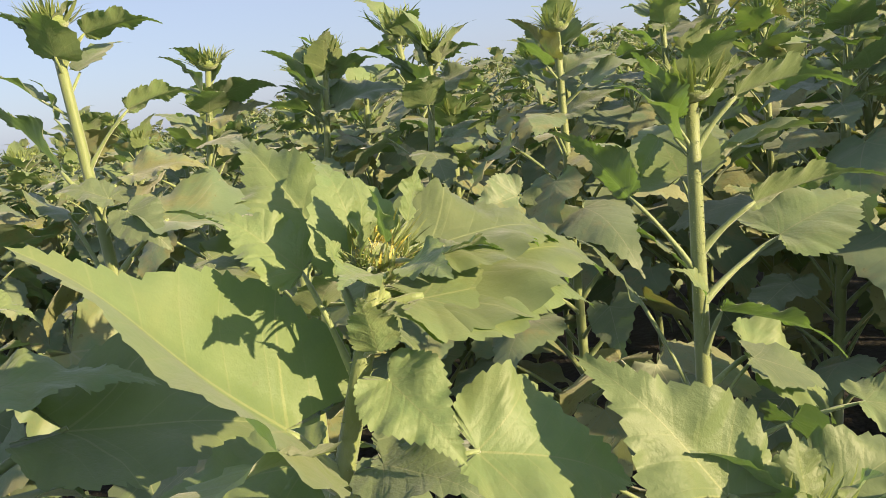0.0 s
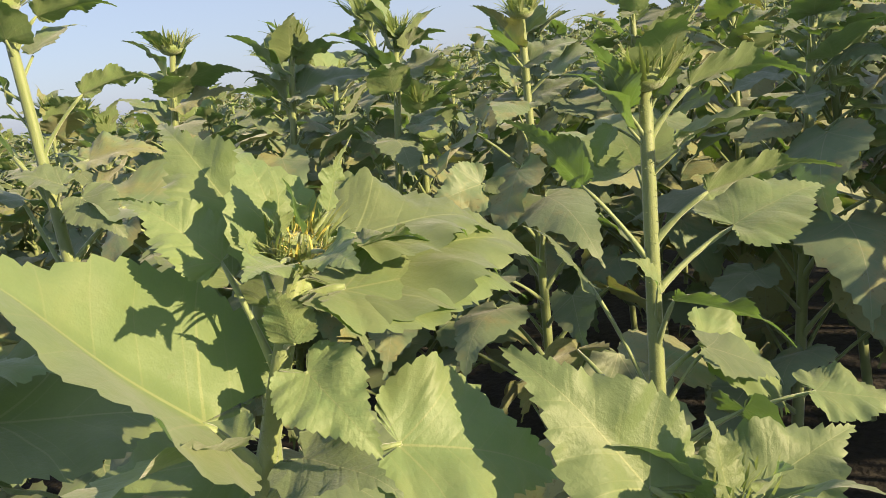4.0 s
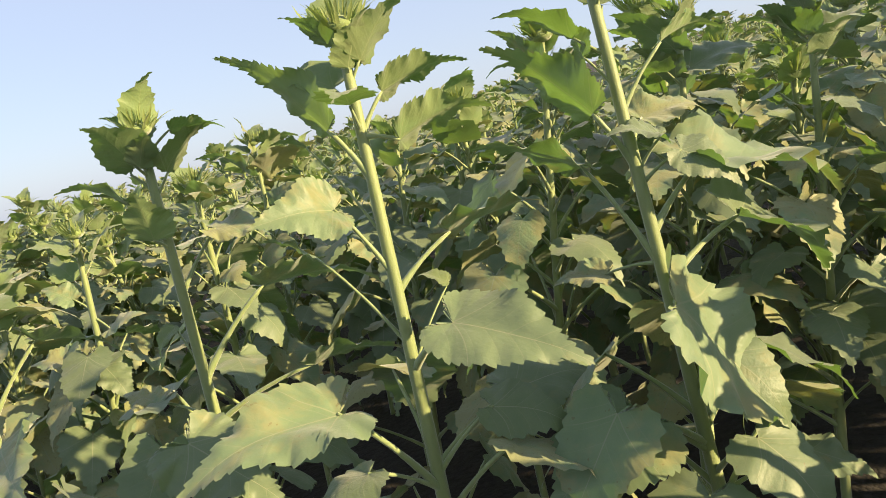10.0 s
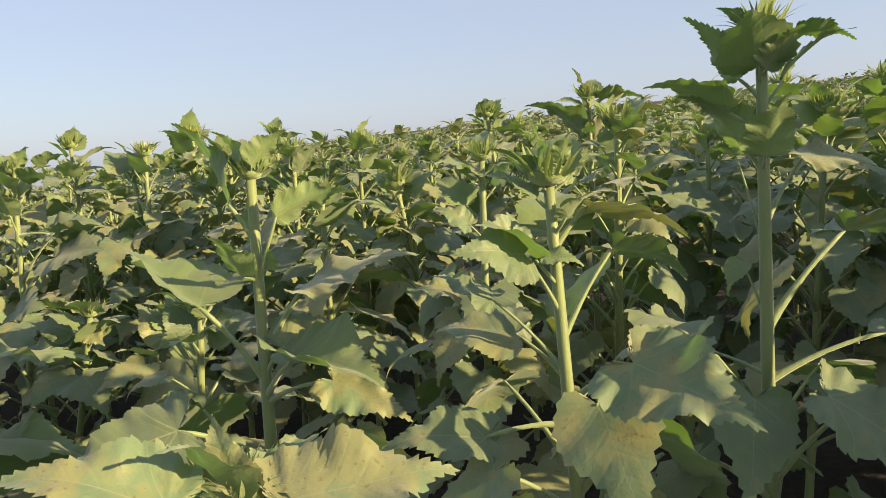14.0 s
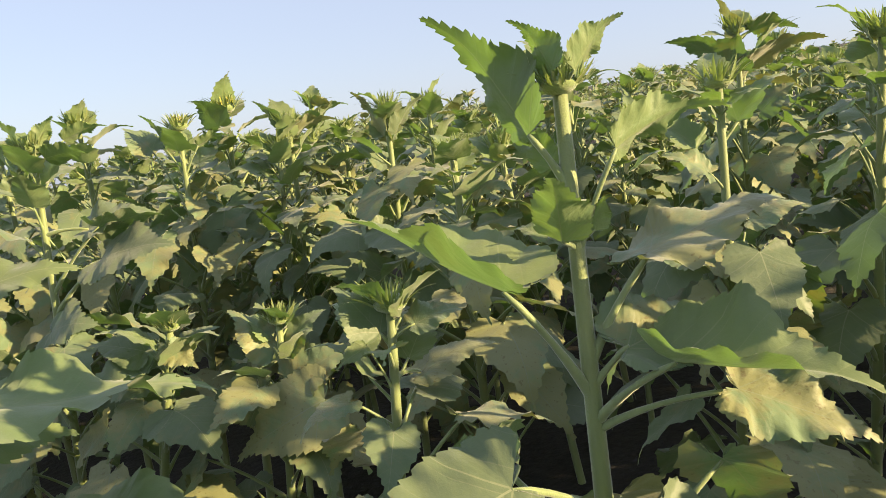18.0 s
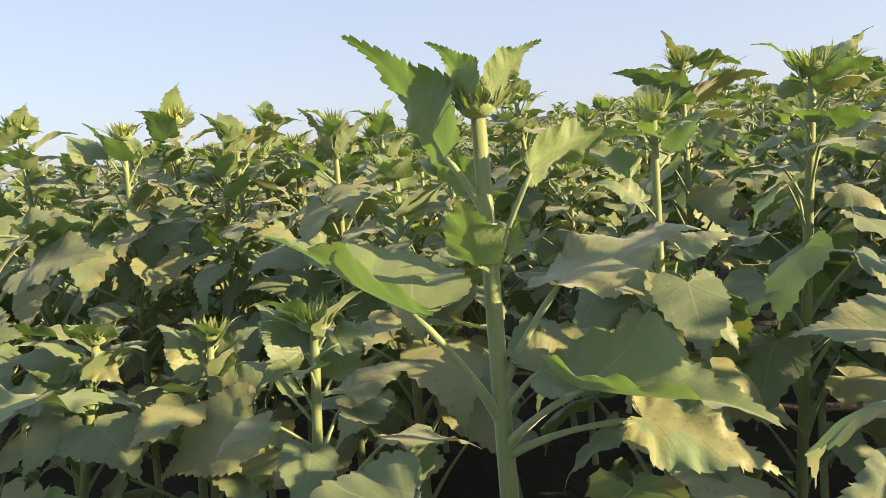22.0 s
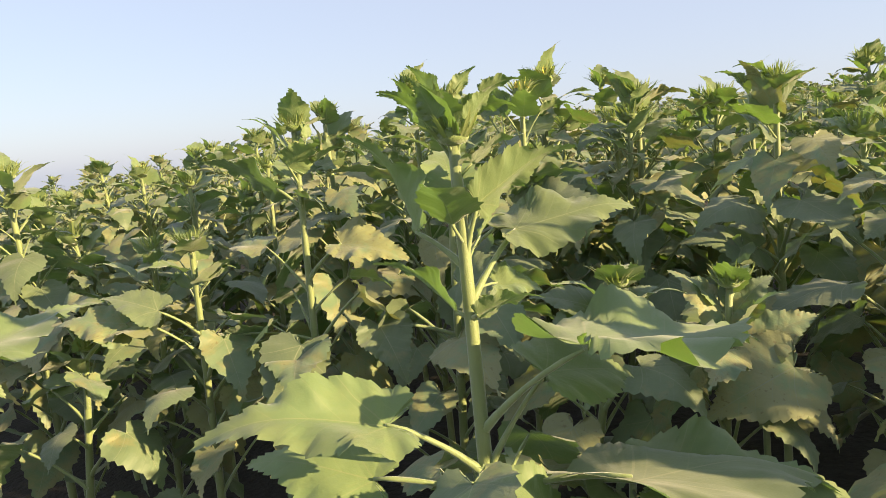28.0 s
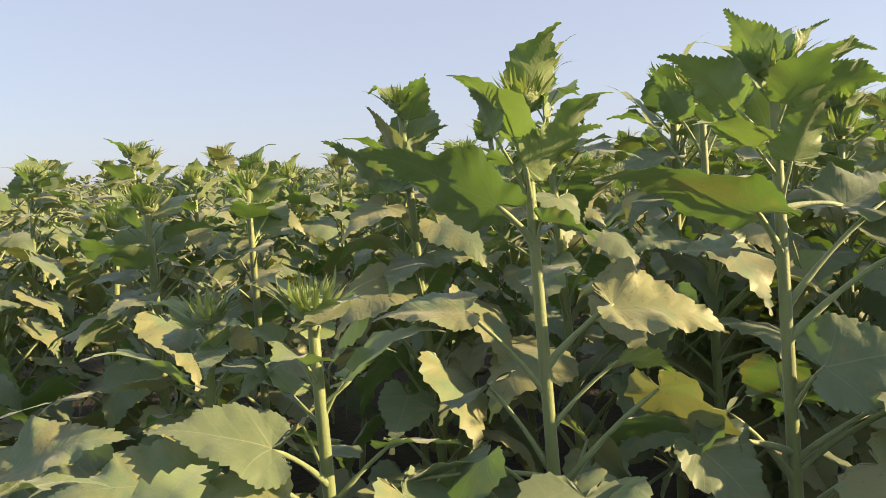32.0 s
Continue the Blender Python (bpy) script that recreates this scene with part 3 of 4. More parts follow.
sunflower(-0.559, 1.243, 1.456,
    [(1.11, 171, 0.114, 62, 166, 43, 0.212, 42, 0.85, 3),
     (0.94, 146, 0.217, 62, 166, 21, 0.191, 18, 0.80),
     (1.00, 10, 0.149, 40, 17, -18, 0.376, 18, 0.62),
     (0.91, 15, 0.198, 23, 24, -35, 0.303, 24, 0.80),
     (0.82, -115, 0.157, 36, 12, -55, 0.332, 50, 0.95),
     (0.62, -163, 0.179, 37, -162, -25, 0.215, -28, 1.05),
     (1.14, 48, 0.092, 29, 12, -4, 0.142, 28, 0.90),
     (1.24, 164, 0.076, 56, 154, 67, 0.083, 46, 1.00, 3),
     (0.54, -4, 0.171, 13, -18, -33, 0.124, 25, 0.90),
     (0.95, 148, 0.094, -5, 155, -1, 0.093, -25, 1.00),
     (1.20, 7, 0.135, 47, 15, 5, 0.130, -28, 0.90, 3),
     (1.38, 14, 0.078, 50, -0, -1, 0.141, -30, 0.85, 3),
     (1.39, -161, 0.029, 55, 162, 43, 0.125, 40, 1.00, 3),
     (1.10, -39, 0.071, 49, -177, 15, 0.095, -24, 1.10),
     (1.08, -26, 0.085, 33, -26, -42, 0.113, 38, 1.00)],
    lean=(-0.060, 0.119), r=0.0104, bud=0.043, tilt=(0, 0), slim=5, seed=9, more=14, low=0.71, label="tall sunflower plant with thick sunlit yellow-green stem")
sunflower(-1.048, 1.295, 1.450,
    [(1.21, 172, 0.106, 61, 165, 46, 0.214, 44, 0.80, 3),
     (1.28, -23, 0.063, -16, 2, 10, 0.162, -36, 1.15, 3),
     (1.28, 15, 0.082, 52, 9, 9, 0.160, -38, 0.90, 3),
     (1.38, -86, 0.021, 29, -50, 47, 0.108, 0, 1.30, 3),
     (1.05, -175, 0.146, 62, -152, 3, 0.148, -58, 0.95),
     (1.02, 17, 0.139, 32, 14, 5, 0.186, -22, 0.80),
     (0.89, -58, 0.152, 35, -33, -22, 0.223, 28, 0.80),
     (0.68, -150, 0.254, 54, -155, -4, 0.260, -26, 0.82),
     (0.72, 13, 0.187, 27, 17, -11, 0.191, 25, 0.90),
     (0.93, 155, 0.220, 54, 160, 27, 0.092, 25, 1.10),
     (0.96, 94, 0.221, 74, -1, -8, 0.047, 20, 1.10),
     (0.89, 37, 0.167, 43, 157, 18, 0.064, -20, 1.20),
     (1.11, 145, 0.205, 58, 158, 16, 0.065, 25, 1.00, 3)],
    lean=(0.030, 0.125), r=0.0104, bud=0.043, tilt=(0, 0), slim=5, seed=11, more=14, low=0.71, label="tall sunflower plant with sunlit stem and drooping leaves")
sunflower(-0.680, 0.490, 1.170,
    [(1.05, -93, 0.060, 44, -46, -21, 0.156, -32, 1.00, 1),
     (0.95, -172, 0.102, 73, 170, 53, 0.126, -42, 0.95),
     (1.09, 147, 0.116, 30, 158, 15, 0.131, -16, 0.85, 3),
     (1.05, 12, 0.058, 32, 21, -12, 0.169, 12, 0.65),
     (0.95, 19, 0.166, 27, 21, -21, 0.255, 26, 0.78),
     (1.08, -160, 0.063, 43, 178, 33, 0.065, 26, 1.00, 3),
     (1.12, -138, 0.034, 38, 162, 64, 0.045, 44, 1.20, 3),
     (1.12, -29, 0.034, 17, 9, 19, 0.044, -42, 1.10, 3),
     (1.14, -154, 0.034, 71, 139, 75, 0.039, 50, 1.00, 2),
     (0.93, -14, 0.055, 12, 21, -4, 0.072, 26, 1.10),
     (1.14, 39, 0.058, 6, 22, -27, 0.060, 20, 1.00, 3),
     (1.07, 159, 0.081, 16, -113, -37, 0.052, -40, 1.00),
     (1.13, -96, 0.055, 80, 166, 56, 0.041, 40, 1.10, 3),
     (1.13, 114, 0.054, 41, 115, 65, 0.050, 60, 1.20, 2),
     (1.13, 90, 0.054, 44, 77, 67, 0.055, -50, 1.20, 2)],
    lean=(0.222, 0.110), r=0.0091, bud=0.030, tilt=(12, 12), slim=3, seed=13, more=14, low=0.93, label="low sunflower plant with fringed pale bud and broad leaves", yellow=True, hairy=True, fresh=True, open_head=True)
sunflower(-0.261, 0.867, 1.070,
    [(1.03, 0, 0.053, 40, 7, -14, 0.144, -32, 0.90, 3),
     (1.02, 172, 0.074, 50, 171, 25, 0.143, 18, 0.85),
     (0.98, 10, 0.132, 21, 11, -16, 0.136, 24, 0.90),
     (0.96, 154, 0.132, 53, 177, -47, 0.083, -30, 1.00),
     (0.88, -119, 0.054, 41, -169, 11, 0.079, -30, 1.20),
     (0.88, -94, 0.048, 43, -19, -21, 0.067, 30, 1.10),
     (0.73, -2, 0.102, 26, 9, -22, 0.149, 24, 0.90),
     (1.06, 164, 0.053, 61, 178, 34, 0.061, 40, 1.00, 3),
     (1.06, 18, 0.059, 48, 7, 10, 0.066, -40, 1.00, 3),
     (0.98, -37, 0.072, 13, -39, -32, 0.147, -30, 0.75, 3)],
    lean=(0.077, 0.089), r=0.0095, bud=0.043, tilt=(0, 0), slim=5, seed=15, more=15, low=0.68, label="sunflower plant with closed bud beside taller plants")
sunflower(-1.418, 1.595, 1.390,
    [(1.17, -114, 0.046, 34, -89, 54, 0.117, -6, 1.30, 3),
     (1.16, 158, 0.050, 62, 159, 44, 0.144, 44, 0.95, 3),
     (1.28, 164, 0.055, 48, 155, 53, 0.132, 46, 0.95, 3),
     (1.34, -1, 0.072, 39, -3, -9, 0.101, -30, 0.95, 3),
     (1.32, -105, 0.031, 17, -54, 46, 0.084, -30, 1.20, 3),
     (1.08, 22, 0.141, 49, -0, -10, 0.139, 28, 0.80),
     (0.91, 8, 0.215, 45, -1, -9, 0.232, -20, 0.75),
     (0.82, -4, 0.222, 19, -1, -3, 0.176, -25, 0.85),
     (0.72, -94, 0.229, 37, -30, -34, 0.209, 22, 0.95),
     (0.92, 150, 0.112, 70, -147, -50, 0.066, -30, 1.10),
     (1.03, 109, 0.177, 70, 144, 4, 0.063, 20, 1.00),
     (1.36, 158, 0.053, 62, 168, 32, 0.050, 40, 0.90, 3),
     (0.83, 151, 0.134, 20, 146, 13, 0.098, -25, 1.00)],
    lean=(0.012, 0.045), r=0.0100, bud=0.036, tilt=(0, 0), slim=5, seed=17, more=15, low=0.72, label="tall sunflower plant with spiky bud above its neighbours")
sunflower(-1.748, 1.480, 1.204,
    [(1.00, -153, 0.120, 58, -152, 10, 0.119, -60, 1.10),
     (1.07, -146, 0.034, 40, -28, -11, 0.061, 30, 1.20),
     (0.86, -61, 0.163, 35, -63, -9, 0.203, 36, 0.90),
     (1.18, -153, 0.022, 51, 158, 40, 0.095, 34, 1.00, 3),
     (1.18, -1, 0.035, 37, 0, 43, 0.072, -40, 1.00, 3),
     (1.10, 2, 0.084, 48, -3, -20, 0.166, -20, 0.70),
     (0.91, 159, 0.162, 47, 157, 22, 0.101, -14, 0.90),
     (0.96, 25, 0.169, 50, 11, -23, 0.147, -20, 0.90),
     (1.19, -133, 0.047, 49, 169, 81, 0.078, 10, 0.90, 3),
     (1.19, -68, 0.048, 54, -71, 51, 0.060, -10, 1.00, 3),
     (0.90, 133, 0.110, 33, 152, -1, 0.142, -25, 1.00),
     (0.83, -174, 0.135, -0, 180, -0, 0.162, -30, 0.85)],
    lean=(-0.026, 0.098), r=0.0095, bud=0.043, tilt=(0, 0), slim=5, seed=19, more=14, low=0.78, label="sunflower plant with translucent lit leaf below the bud")
sunflower(-2.276, 1.726, 1.259,
    [(1.14, 171, 0.084, 59, 144, 53, 0.195, 52, 0.95, 3),
     (1.25, -124, 0.042, 46, 159, 56, 0.077, 50, 1.10, 3),
     (1.25, -74, 0.042, 42, 1, 42, 0.087, -50, 1.25, 3),
     (1.25, 51, 0.024, 13, -3, 16, 0.073, -15, 0.90, 3),
     (1.06, -32, 0.137, 66, 1, 16, 0.144, -52, 0.85, 3),
     (1.07, -138, 0.038, 25, -114, 42, 0.126, -8, 0.95, 3),
     (0.89, -172, 0.181, 56, 140, 24, 0.237, 8, 0.90, 1),
     (0.93, -5, 0.151, 56, 10, 11, 0.221, 8, 0.75),
     (0.86, -54, 0.142, 39, -40, -5, 0.203, 4, 0.95, 1),
     (0.90, -31, 0.073, 49, 14, -1, 0.175, 28, 0.90),
     (0.85, -37, 0.173, 20, -27, -22, 0.156, 34, 0.80),
     (1.07, 111, 0.052, 14, 130, 12, 0.053, -25, 1.10),
     (1.15, 97, 0.048, 21, 104, 66, 0.071, -60, 1.00, 3),
     (1.07, -32, 0.033, 44, -67, 64, 0.046, -40, 1.20, 3),
     (0.74, -147, 0.193, 34, -168, -16, 0.226, -36, 0.95)],
    lean=(0.021, 0.105), r=0.0104, bud=0.031, tilt=(0, 0), slim=1, seed=21, more=15, low=0.65, label="tall sunflower plant with narrow pointed leaves round a small bud")
sunflower(-3.252, 2.199, 1.239,
    [(1.05, -24, 0.094, 74, 5, 27, 0.182, -50, 1.05, 3),
     (1.04, 148, 0.104, 35, 153, 55, 0.206, 44, 0.90, 3),
     (0.96, 170, 0.028, 29, 149, 29, 0.162, 34, 1.00, 3),
     (0.96, -78, 0.033, 24, -21, 15, 0.109, -34, 1.10, 3),
     (0.78, -46, 0.245, 40, 28, -8, 0.429, 6, 0.75),
     (0.71, -22, 0.196, 59, 27, -15, 0.199, 24, 1.00),
     (0.71, -162, 0.201, 37, -174, 3, 0.284, -28, 0.74),
     (0.67, 178, 0.189, 17, 160, 5, 0.223, -34, 0.85),
     (0.98, 31, 0.153, 46, 8, 6, 0.222, 30, 0.85),
     (1.00, 34, 0.065, 7, 6, -14, 0.084, 30, 1.10),
     (1.20, 162, 0.064, 58, 167, 42, 0.109, 42, 1.00, 3),
     (1.21, -147, 0.073, 62, -169, 59, 0.075, 44, 1.10, 3),
     (1.21, -35, 0.063, 66, 1, 44, 0.078, -46, 1.00, 3),
     (1.04, 57, 0.077, 35, 33, 30, 0.063, -40, 1.10, 3),
     (0.67, -46, 0.267, 22, 18, -19, 0.451, -10, 0.85),
     (0.68, -15, 0.263, 4, -2, -10, 0.326, 24, 0.90),
     (0.68, -57, 0.130, 8, -172, 43, 0.129, -30, 1.00)],
    lean=(-0.028, 0.104), r=0.0108, bud=0.036, tilt=(0, 0), slim=4, seed=23, more=14, low=0.62, fresh=True, label="sunflower plant with layered leaves and pale ribbed stem")
sunflower(-3.569, 2.987, 1.306,
    [(1.16, -133, 0.058, 59, -37, 28, 0.119, -44, 1.30, 3),
     (1.16, 166, 0.114, 61, 144, 60, 0.099, 46, 1.00, 3),
     (1.10, 178, 0.084, 44, 161, 23, 0.211, 38, 0.85),
     (1.09, -87, 0.049, 69, -41, -20, 0.086, -25, 1.00),
     (0.92, -25, 0.136, 42, -18, -17, 0.200, 34, 0.85),
     (0.83, -14, 0.144, 41, -8, -19, 0.112, -34, 1.10, 3),
     (0.88, 158, 0.173, 48, 151, -6, 0.138, -22, 0.80),
     (0.76, -110, 0.080, 3, -94, -25, 0.212, 10, 1.05),
     (0.76, 168, 0.220, 6, -17, 9, 0.110, -35, 1.10),
     (1.18, -3, 0.108, 74, 149, 74, 0.062, -20, 0.90, 3),
     (1.22, -147, 0.079, 66, -129, 48, 0.045, 20, 1.00, 3)],
    lean=(-0.018, 0.109), r=0.0087, bud=0.036, tilt=(0, 0), slim=5, seed=25, more=14, low=0.75, label="tall sunflower plant with clear stem and lit tan leaf")
sunflower(-3.235, 2.875, 1.329,
    [(1.12, -101, 0.077, 71, -96, 52, 0.122, -10, 1.25, 3),
     (1.20, 158, 0.098, 50, 149, 38, 0.146, 46, 1.05, 3),
     (1.05, 169, 0.088, 56, 164, 12, 0.275, 18, 0.70),
     (0.97, -21, 0.224, 45, -10, 4, 0.169, -30, 0.90),
     (0.84, -29, 0.140, 25, -21, -18, 0.206, -22, 0.80),
     (0.72, -33, 0.192, 34, -19, -26, 0.180, -20, 0.85),
     (1.30, -159, 0.046, 52, 157, 53, 0.109, 48, 1.15, 3),
     (1.30, -53, 0.048, 51, -12, 52, 0.090, -48, 1.00, 3),
     (1.28, -14, 0.109, 37, -6, 12, 0.113, -30, 0.90, 3),
     (1.26, -45, 0.074, 39, -26, -1, 0.130, -42, 1.00, 3),
     (1.22, 121, 0.063, 10, 138, 53, 0.100, 44, 1.10, 3),
     (1.12, -0, 0.104, -64, -5, 23, 0.061, 30, 1.20),
     (0.75, 180, 0.200, 14, -57, -51, 0.172, 25, 0.95),
     (1.04, 98, 0.092, 11, 138, -5, 0.093, -20, 0.90),
     (0.92, -26, 0.211, 38, -26, 5, 0.214, 34, 1.05),
     (1.12, -13, 0.112, 2, -2, 8, 0.172, 30, 1.00),
     (0.81, -89, 0.100, 57, -34, 6, 0.162, 44, 1.20)],
    lean=(0.029, 0.110), r=0.0090, bud=0.036, tilt=(0, 0), slim=5, seed=27, more=14, low=0.75, label="tall sunflower plant with big upright leaves round its bud")
sunflower(-4.318, 2.540, 1.100,
    [(0.85, 50, 0.141, 31, 56, 13, 0.293, 8, 0.95),
     (0.96, -38, 0.073, 31, -40, 25, 0.113, -30, 1.10, 3),
     (1.05, -10, 0.064, 30, 16, 0, 0.103, -6, 0.80, 3),
     (0.92, 19, 0.100, 13, -11, -35, 0.126, 28, 0.90),
     (0.87, 177, 0.108, 51, 168, -5, 0.109, -25, 1.00),
     (0.80, -68, 0.077, 25, -40, 9, 0.130, 34, 1.10),
     (1.05, -134, 0.035, 55, 178, -3, 0.052, -24, 1.00, 3),
     (1.08, 155, 0.033, 66, 160, 53, 0.050, 40, 1.10, 3),
     (1.08, -7, 0.040, 48, -8, 45, 0.041, -40, 1.10, 3),
     (0.99, -105, 0.052, 45, -109, -37, 0.055, -30, 1.20)],
    lean=(0.004, 0.030), r=0.0100, bud=0.034, tilt=(0, 0), slim=6, seed=29, more=15, low=0.87, fresh=True, label="sunflower plant with pale ripening bud", yellow=True, open_head=True)
sunflower(-3.866, 3.086, 1.031,
    [(0.88, -19, 0.082, 59, 1, 18, 0.073, 20, 1.00),
     (0.92, 148, 0.088, 56, 128, 10, 0.071, -20, 1.00),
     (0.79, -146, 0.139, 39, 173, 15, 0.154, -25, 1.00)],
    lean=(-0.026, 0.088), r=0.0091, bud=0.043, tilt=(0, 0), slim=6, seed=31, more=17, low=0.79, label="short sunflower plant with bushy spiky bud")
sunflower(-2.252, 1.080, 0.980,
    [(0.95, -135, 0.084, 40, -176, 20, 0.145, -22, 0.90),
     (0.97, -60, 0.030, 51, 131, 62, 0.081, -50, 0.90),
     (0.95, -32, 0.072, 33, 10, 2, 0.169, 25, 1.00)],
    lean=(0.067, 0.081), r=0.0091, bud=0.034, tilt=(0, 0), slim=5, seed=33, more=14, low=0.88, label="low sunflower plant with pale green serrated leaves")
sunflower(-4.245, 3.096, 0.799,
    [(0.77, -30, 0.191, 33, 173, 2, 0.183, -35, 1.00),
     (0.77, 148, 0.148, 54, -17, 14, 0.148, 25, 0.90)],
    lean=(0.053, 0.069), r=0.0091, bud=0.034, tilt=(0, 0), slim=5, seed=35, more=14, low=0.72, label="low sunflower plant with toothed lit leaves")
sunflower(-2.538, 2.080, 0.964,
    [(0.90, 157, 0.031, 51, 145, 44, 0.115, -30, 1.00),
     (0.91, -8, 0.046, 30, 8, 7, 0.088, 30, 1.00),
     (0.85, 52, 0.089, -13, 5, 11, 0.150, 12, 0.80),
     (0.82, -164, 0.098, 68, -168, -23, 0.060, -40, 1.00)],
    lean=(0.082, 0.082), r=0.0087, bud=0.040, tilt=(0, 0), slim=6, seed=41, more=16, low=0.77, label="short sunflower plant with dense spiky bud")
sunflower(-2.732, 2.564, 0.865,
    [(0.76, 144, 0.052, 70, 149, 41, 0.140, -30, 1.00),
     (0.76, 11, 0.049, 71, 6, 38, 0.121, 30, 1.00),
     (0.71, -53, 0.050, 35, -9, 23, 0.164, 50, 1.00),
     (0.69, -137, 0.062, 25, 172, -6, 0.147, -55, 1.00),
     (0.66, -47, 0.141, 19, 177, -28, 0.225, -45, 1.00)],
    lean=(0.069, 0.070), r=0.0087, bud=0.035, tilt=(0, 0), slim=6, seed=42, more=16, low=0.69, label="short sunflower plant in shade with small bud")
sunflower(-3.070, 2.589, 0.898,
    [(0.80, -56, 0.069, 63, -34, -31, 0.083, 40, 1.00),
     (0.80, 158, 0.070, 48, 166, 10, 0.133, -25, 1.00),
     (0.76, -145, 0.069, 50, 176, -8, 0.152, -40, 1.10),
     (0.82, 39, 0.042, 43, 9, 19, 0.101, 20, 1.00)],
    lean=(0.171, 0.076), r=0.0087, bud=0.034, tilt=(0, 0), slim=6, seed=43, more=16, low=0.72, label="short sunflower plant with sunlit pale bud")
sunflower(-2.941, 3.304, 1.340,
    [(1.19, 157, 0.104, 61, 158, 59, 0.137, 40, 1.00, 3),
     (1.19, -4, 0.106, 59, -12, 11, 0.110, -25, 0.90, 3),
     (1.07, 142, 0.244, 61, 151, 38, 0.133, -20, 1.10),
     (1.04, -3, 0.186, 61, -37, -23, 0.091, 25, 1.00),
     (0.99, -60, 0.087, 45, -159, -14, 0.078, -35, 1.30),
     (0.83, -34, 0.235, 37, -150, -44, 0.163, -34, 1.00),
     (0.95, 175, 0.119, 41, -179, -10, 0.132, -34, 1.00),
     (0.91, -8, 0.171, 41, -31, -22, 0.156, 30, 1.00),
     (0.74, -34, 0.138, 16, -13, 4, 0.164, 30, 1.00)],
    lean=(0.023, 0.112), r=0.0087, bud=0.041, tilt=(0, 0), slim=4, seed=45, more=26, low=1.07, label="sunflower plant with yellow tips on its bud", yellow=True)
sunflower(-1.354, 2.820, 1.340,
    [(1.23, -151, 0.030, 7, 166, 30, 0.216, 23, 1.00),
     (1.24, -62, 0.027, 21, -14, 13, 0.226, -23, 1.00),
     (1.29, 86, 0.028, 82, 146, 69, 0.141, 34, 0.74),
     (1.31, -8, 0.049, 34, -13, 0, 0.134, -23, 1.00),
     (1.10, -49, 0.050, 15, -19, 36, 0.118, 50, 1.00),
     (1.05, -168, 0.070, 19, 172, 43, 0.128, -50, 1.00)],
    lean=(0.038, 0.111), r=0.0087, bud=0.038, tilt=(0, 0), slim=4, seed=46, more=26, low=1.07)
sunflower(-1.831, 2.181, 1.222,
    [(1.02, -170, 0.056, 49, 163, 29, 0.095, -35, 1.00),
     (0.83, -71, 0.082, 40, -44, -49, 0.140, 15, 1.00),
     (0.85, -142, 0.067, 50, 174, 7, 0.149, -25, 1.00),
     (1.16, -79, 0.025, 39, -18, 26, 0.070, 8, 1.00),
     (1.15, -149, 0.029, 23, 171, 34, 0.075, -13, 1.00),
     (1.00, -20, 0.053, -43, -11, 11, 0.112, 20, 1.00),
     (0.74, 170, 0.053, -20, 162, 35, 0.087, -40, 1.00)],
    lean=(0.055, 0.101), r=0.0087, bud=0.038, tilt=(0, 0), slim=4, seed=47, more=22, low=0.82)
sunflower(-2.599, 3.219, 1.293,
    [(1.28, 178, 0.017, -30, 165, 50, 0.140, 34, 0.74),
     (1.28, -10, 0.021, -25, -4, 12, 0.137, -23, 1.00),
     (1.19, -12, 0.018, -37, -3, 22, 0.114, 18, 1.00),
     (1.17, 173, 0.029, 5, 171, 24, 0.099, -18, 1.00),
     (1.02, -6, 0.023, -2, -4, 16, 0.146, 20, 1.00)],
    lean=(0.014, 0.106), r=0.0087, bud=0.038, tilt=(0, 0), slim=4, seed=48, more=26, low=1.03)
sunflower(-2.342, 2.934, 1.291,
    [(1.21, 164, 0.005, 53, 162, 57, 0.164, 34, 0.74),
     (1.22, -5, 0.017, 7, 2, 47, 0.134, -34, 0.74),
     (1.05, -93, 0.050, 2, -12, 19, 0.225, 13, 1.00),
     (0.92, -126, 0.050, 30, 175, 39, 0.110, -40, 1.00),
     (1.16, 178, 0.028, -29, 169, 33, 0.121, -23, 1.00),
     (0.83, -2, 0.084, 28, -4, 13, 0.127, 10, 1.00),
     (0.80, 168, 0.080, 38, 173, 8, 0.213, -30, 1.00)],
    lean=(0.027, 0.106), r=0.0087, bud=0.038, tilt=(0, 0), slim=4, seed=49, more=26, low=1.03)
sunflower(-3.618, 4.871, 1.266,
    [],
    lean=(0.024, 0.105), r=0.0087, bud=0.038, tilt=(0, 0), slim=6, seed=54, more=26, low=1.14)
sunflower(-3.990, 5.212, 1.347,
    [],
    lean=(0.010, 0.111), r=0.0087, bud=0.038, tilt=(0, 0), slim=6, seed=55, more=26, low=1.21)
sunflower(-4.379, 5.411, 1.287,
    [],
    lean=(0.032, 0.107), r=0.0087, bud=0.038, tilt=(0, 0), slim=6, seed=56, more=26, low=1.16)
sunflower(-3.462, 3.566, 1.351,
    [(1.17, -161, 0.043, -2, 155, 38, 0.191, 28, 1.00),
     (1.21, 154, 0.020, 3, 145, 64, 0.162, 34, 0.74),
     (1.20, 134, 0.014, 77, -21, 48, 0.136, -34, 0.74),
     (1.01, 148, 0.014, 54, -26, -6, 0.180, 10, 1.00),
     (1.18, -154, 0.064, 11, -42, -11, 0.114, 30, 1.00)],
    lean=(-0.071, 0.113), r=0.0087, bud=0.038, tilt=(0, 0), slim=4, seed=57, more=26, low=1.08)
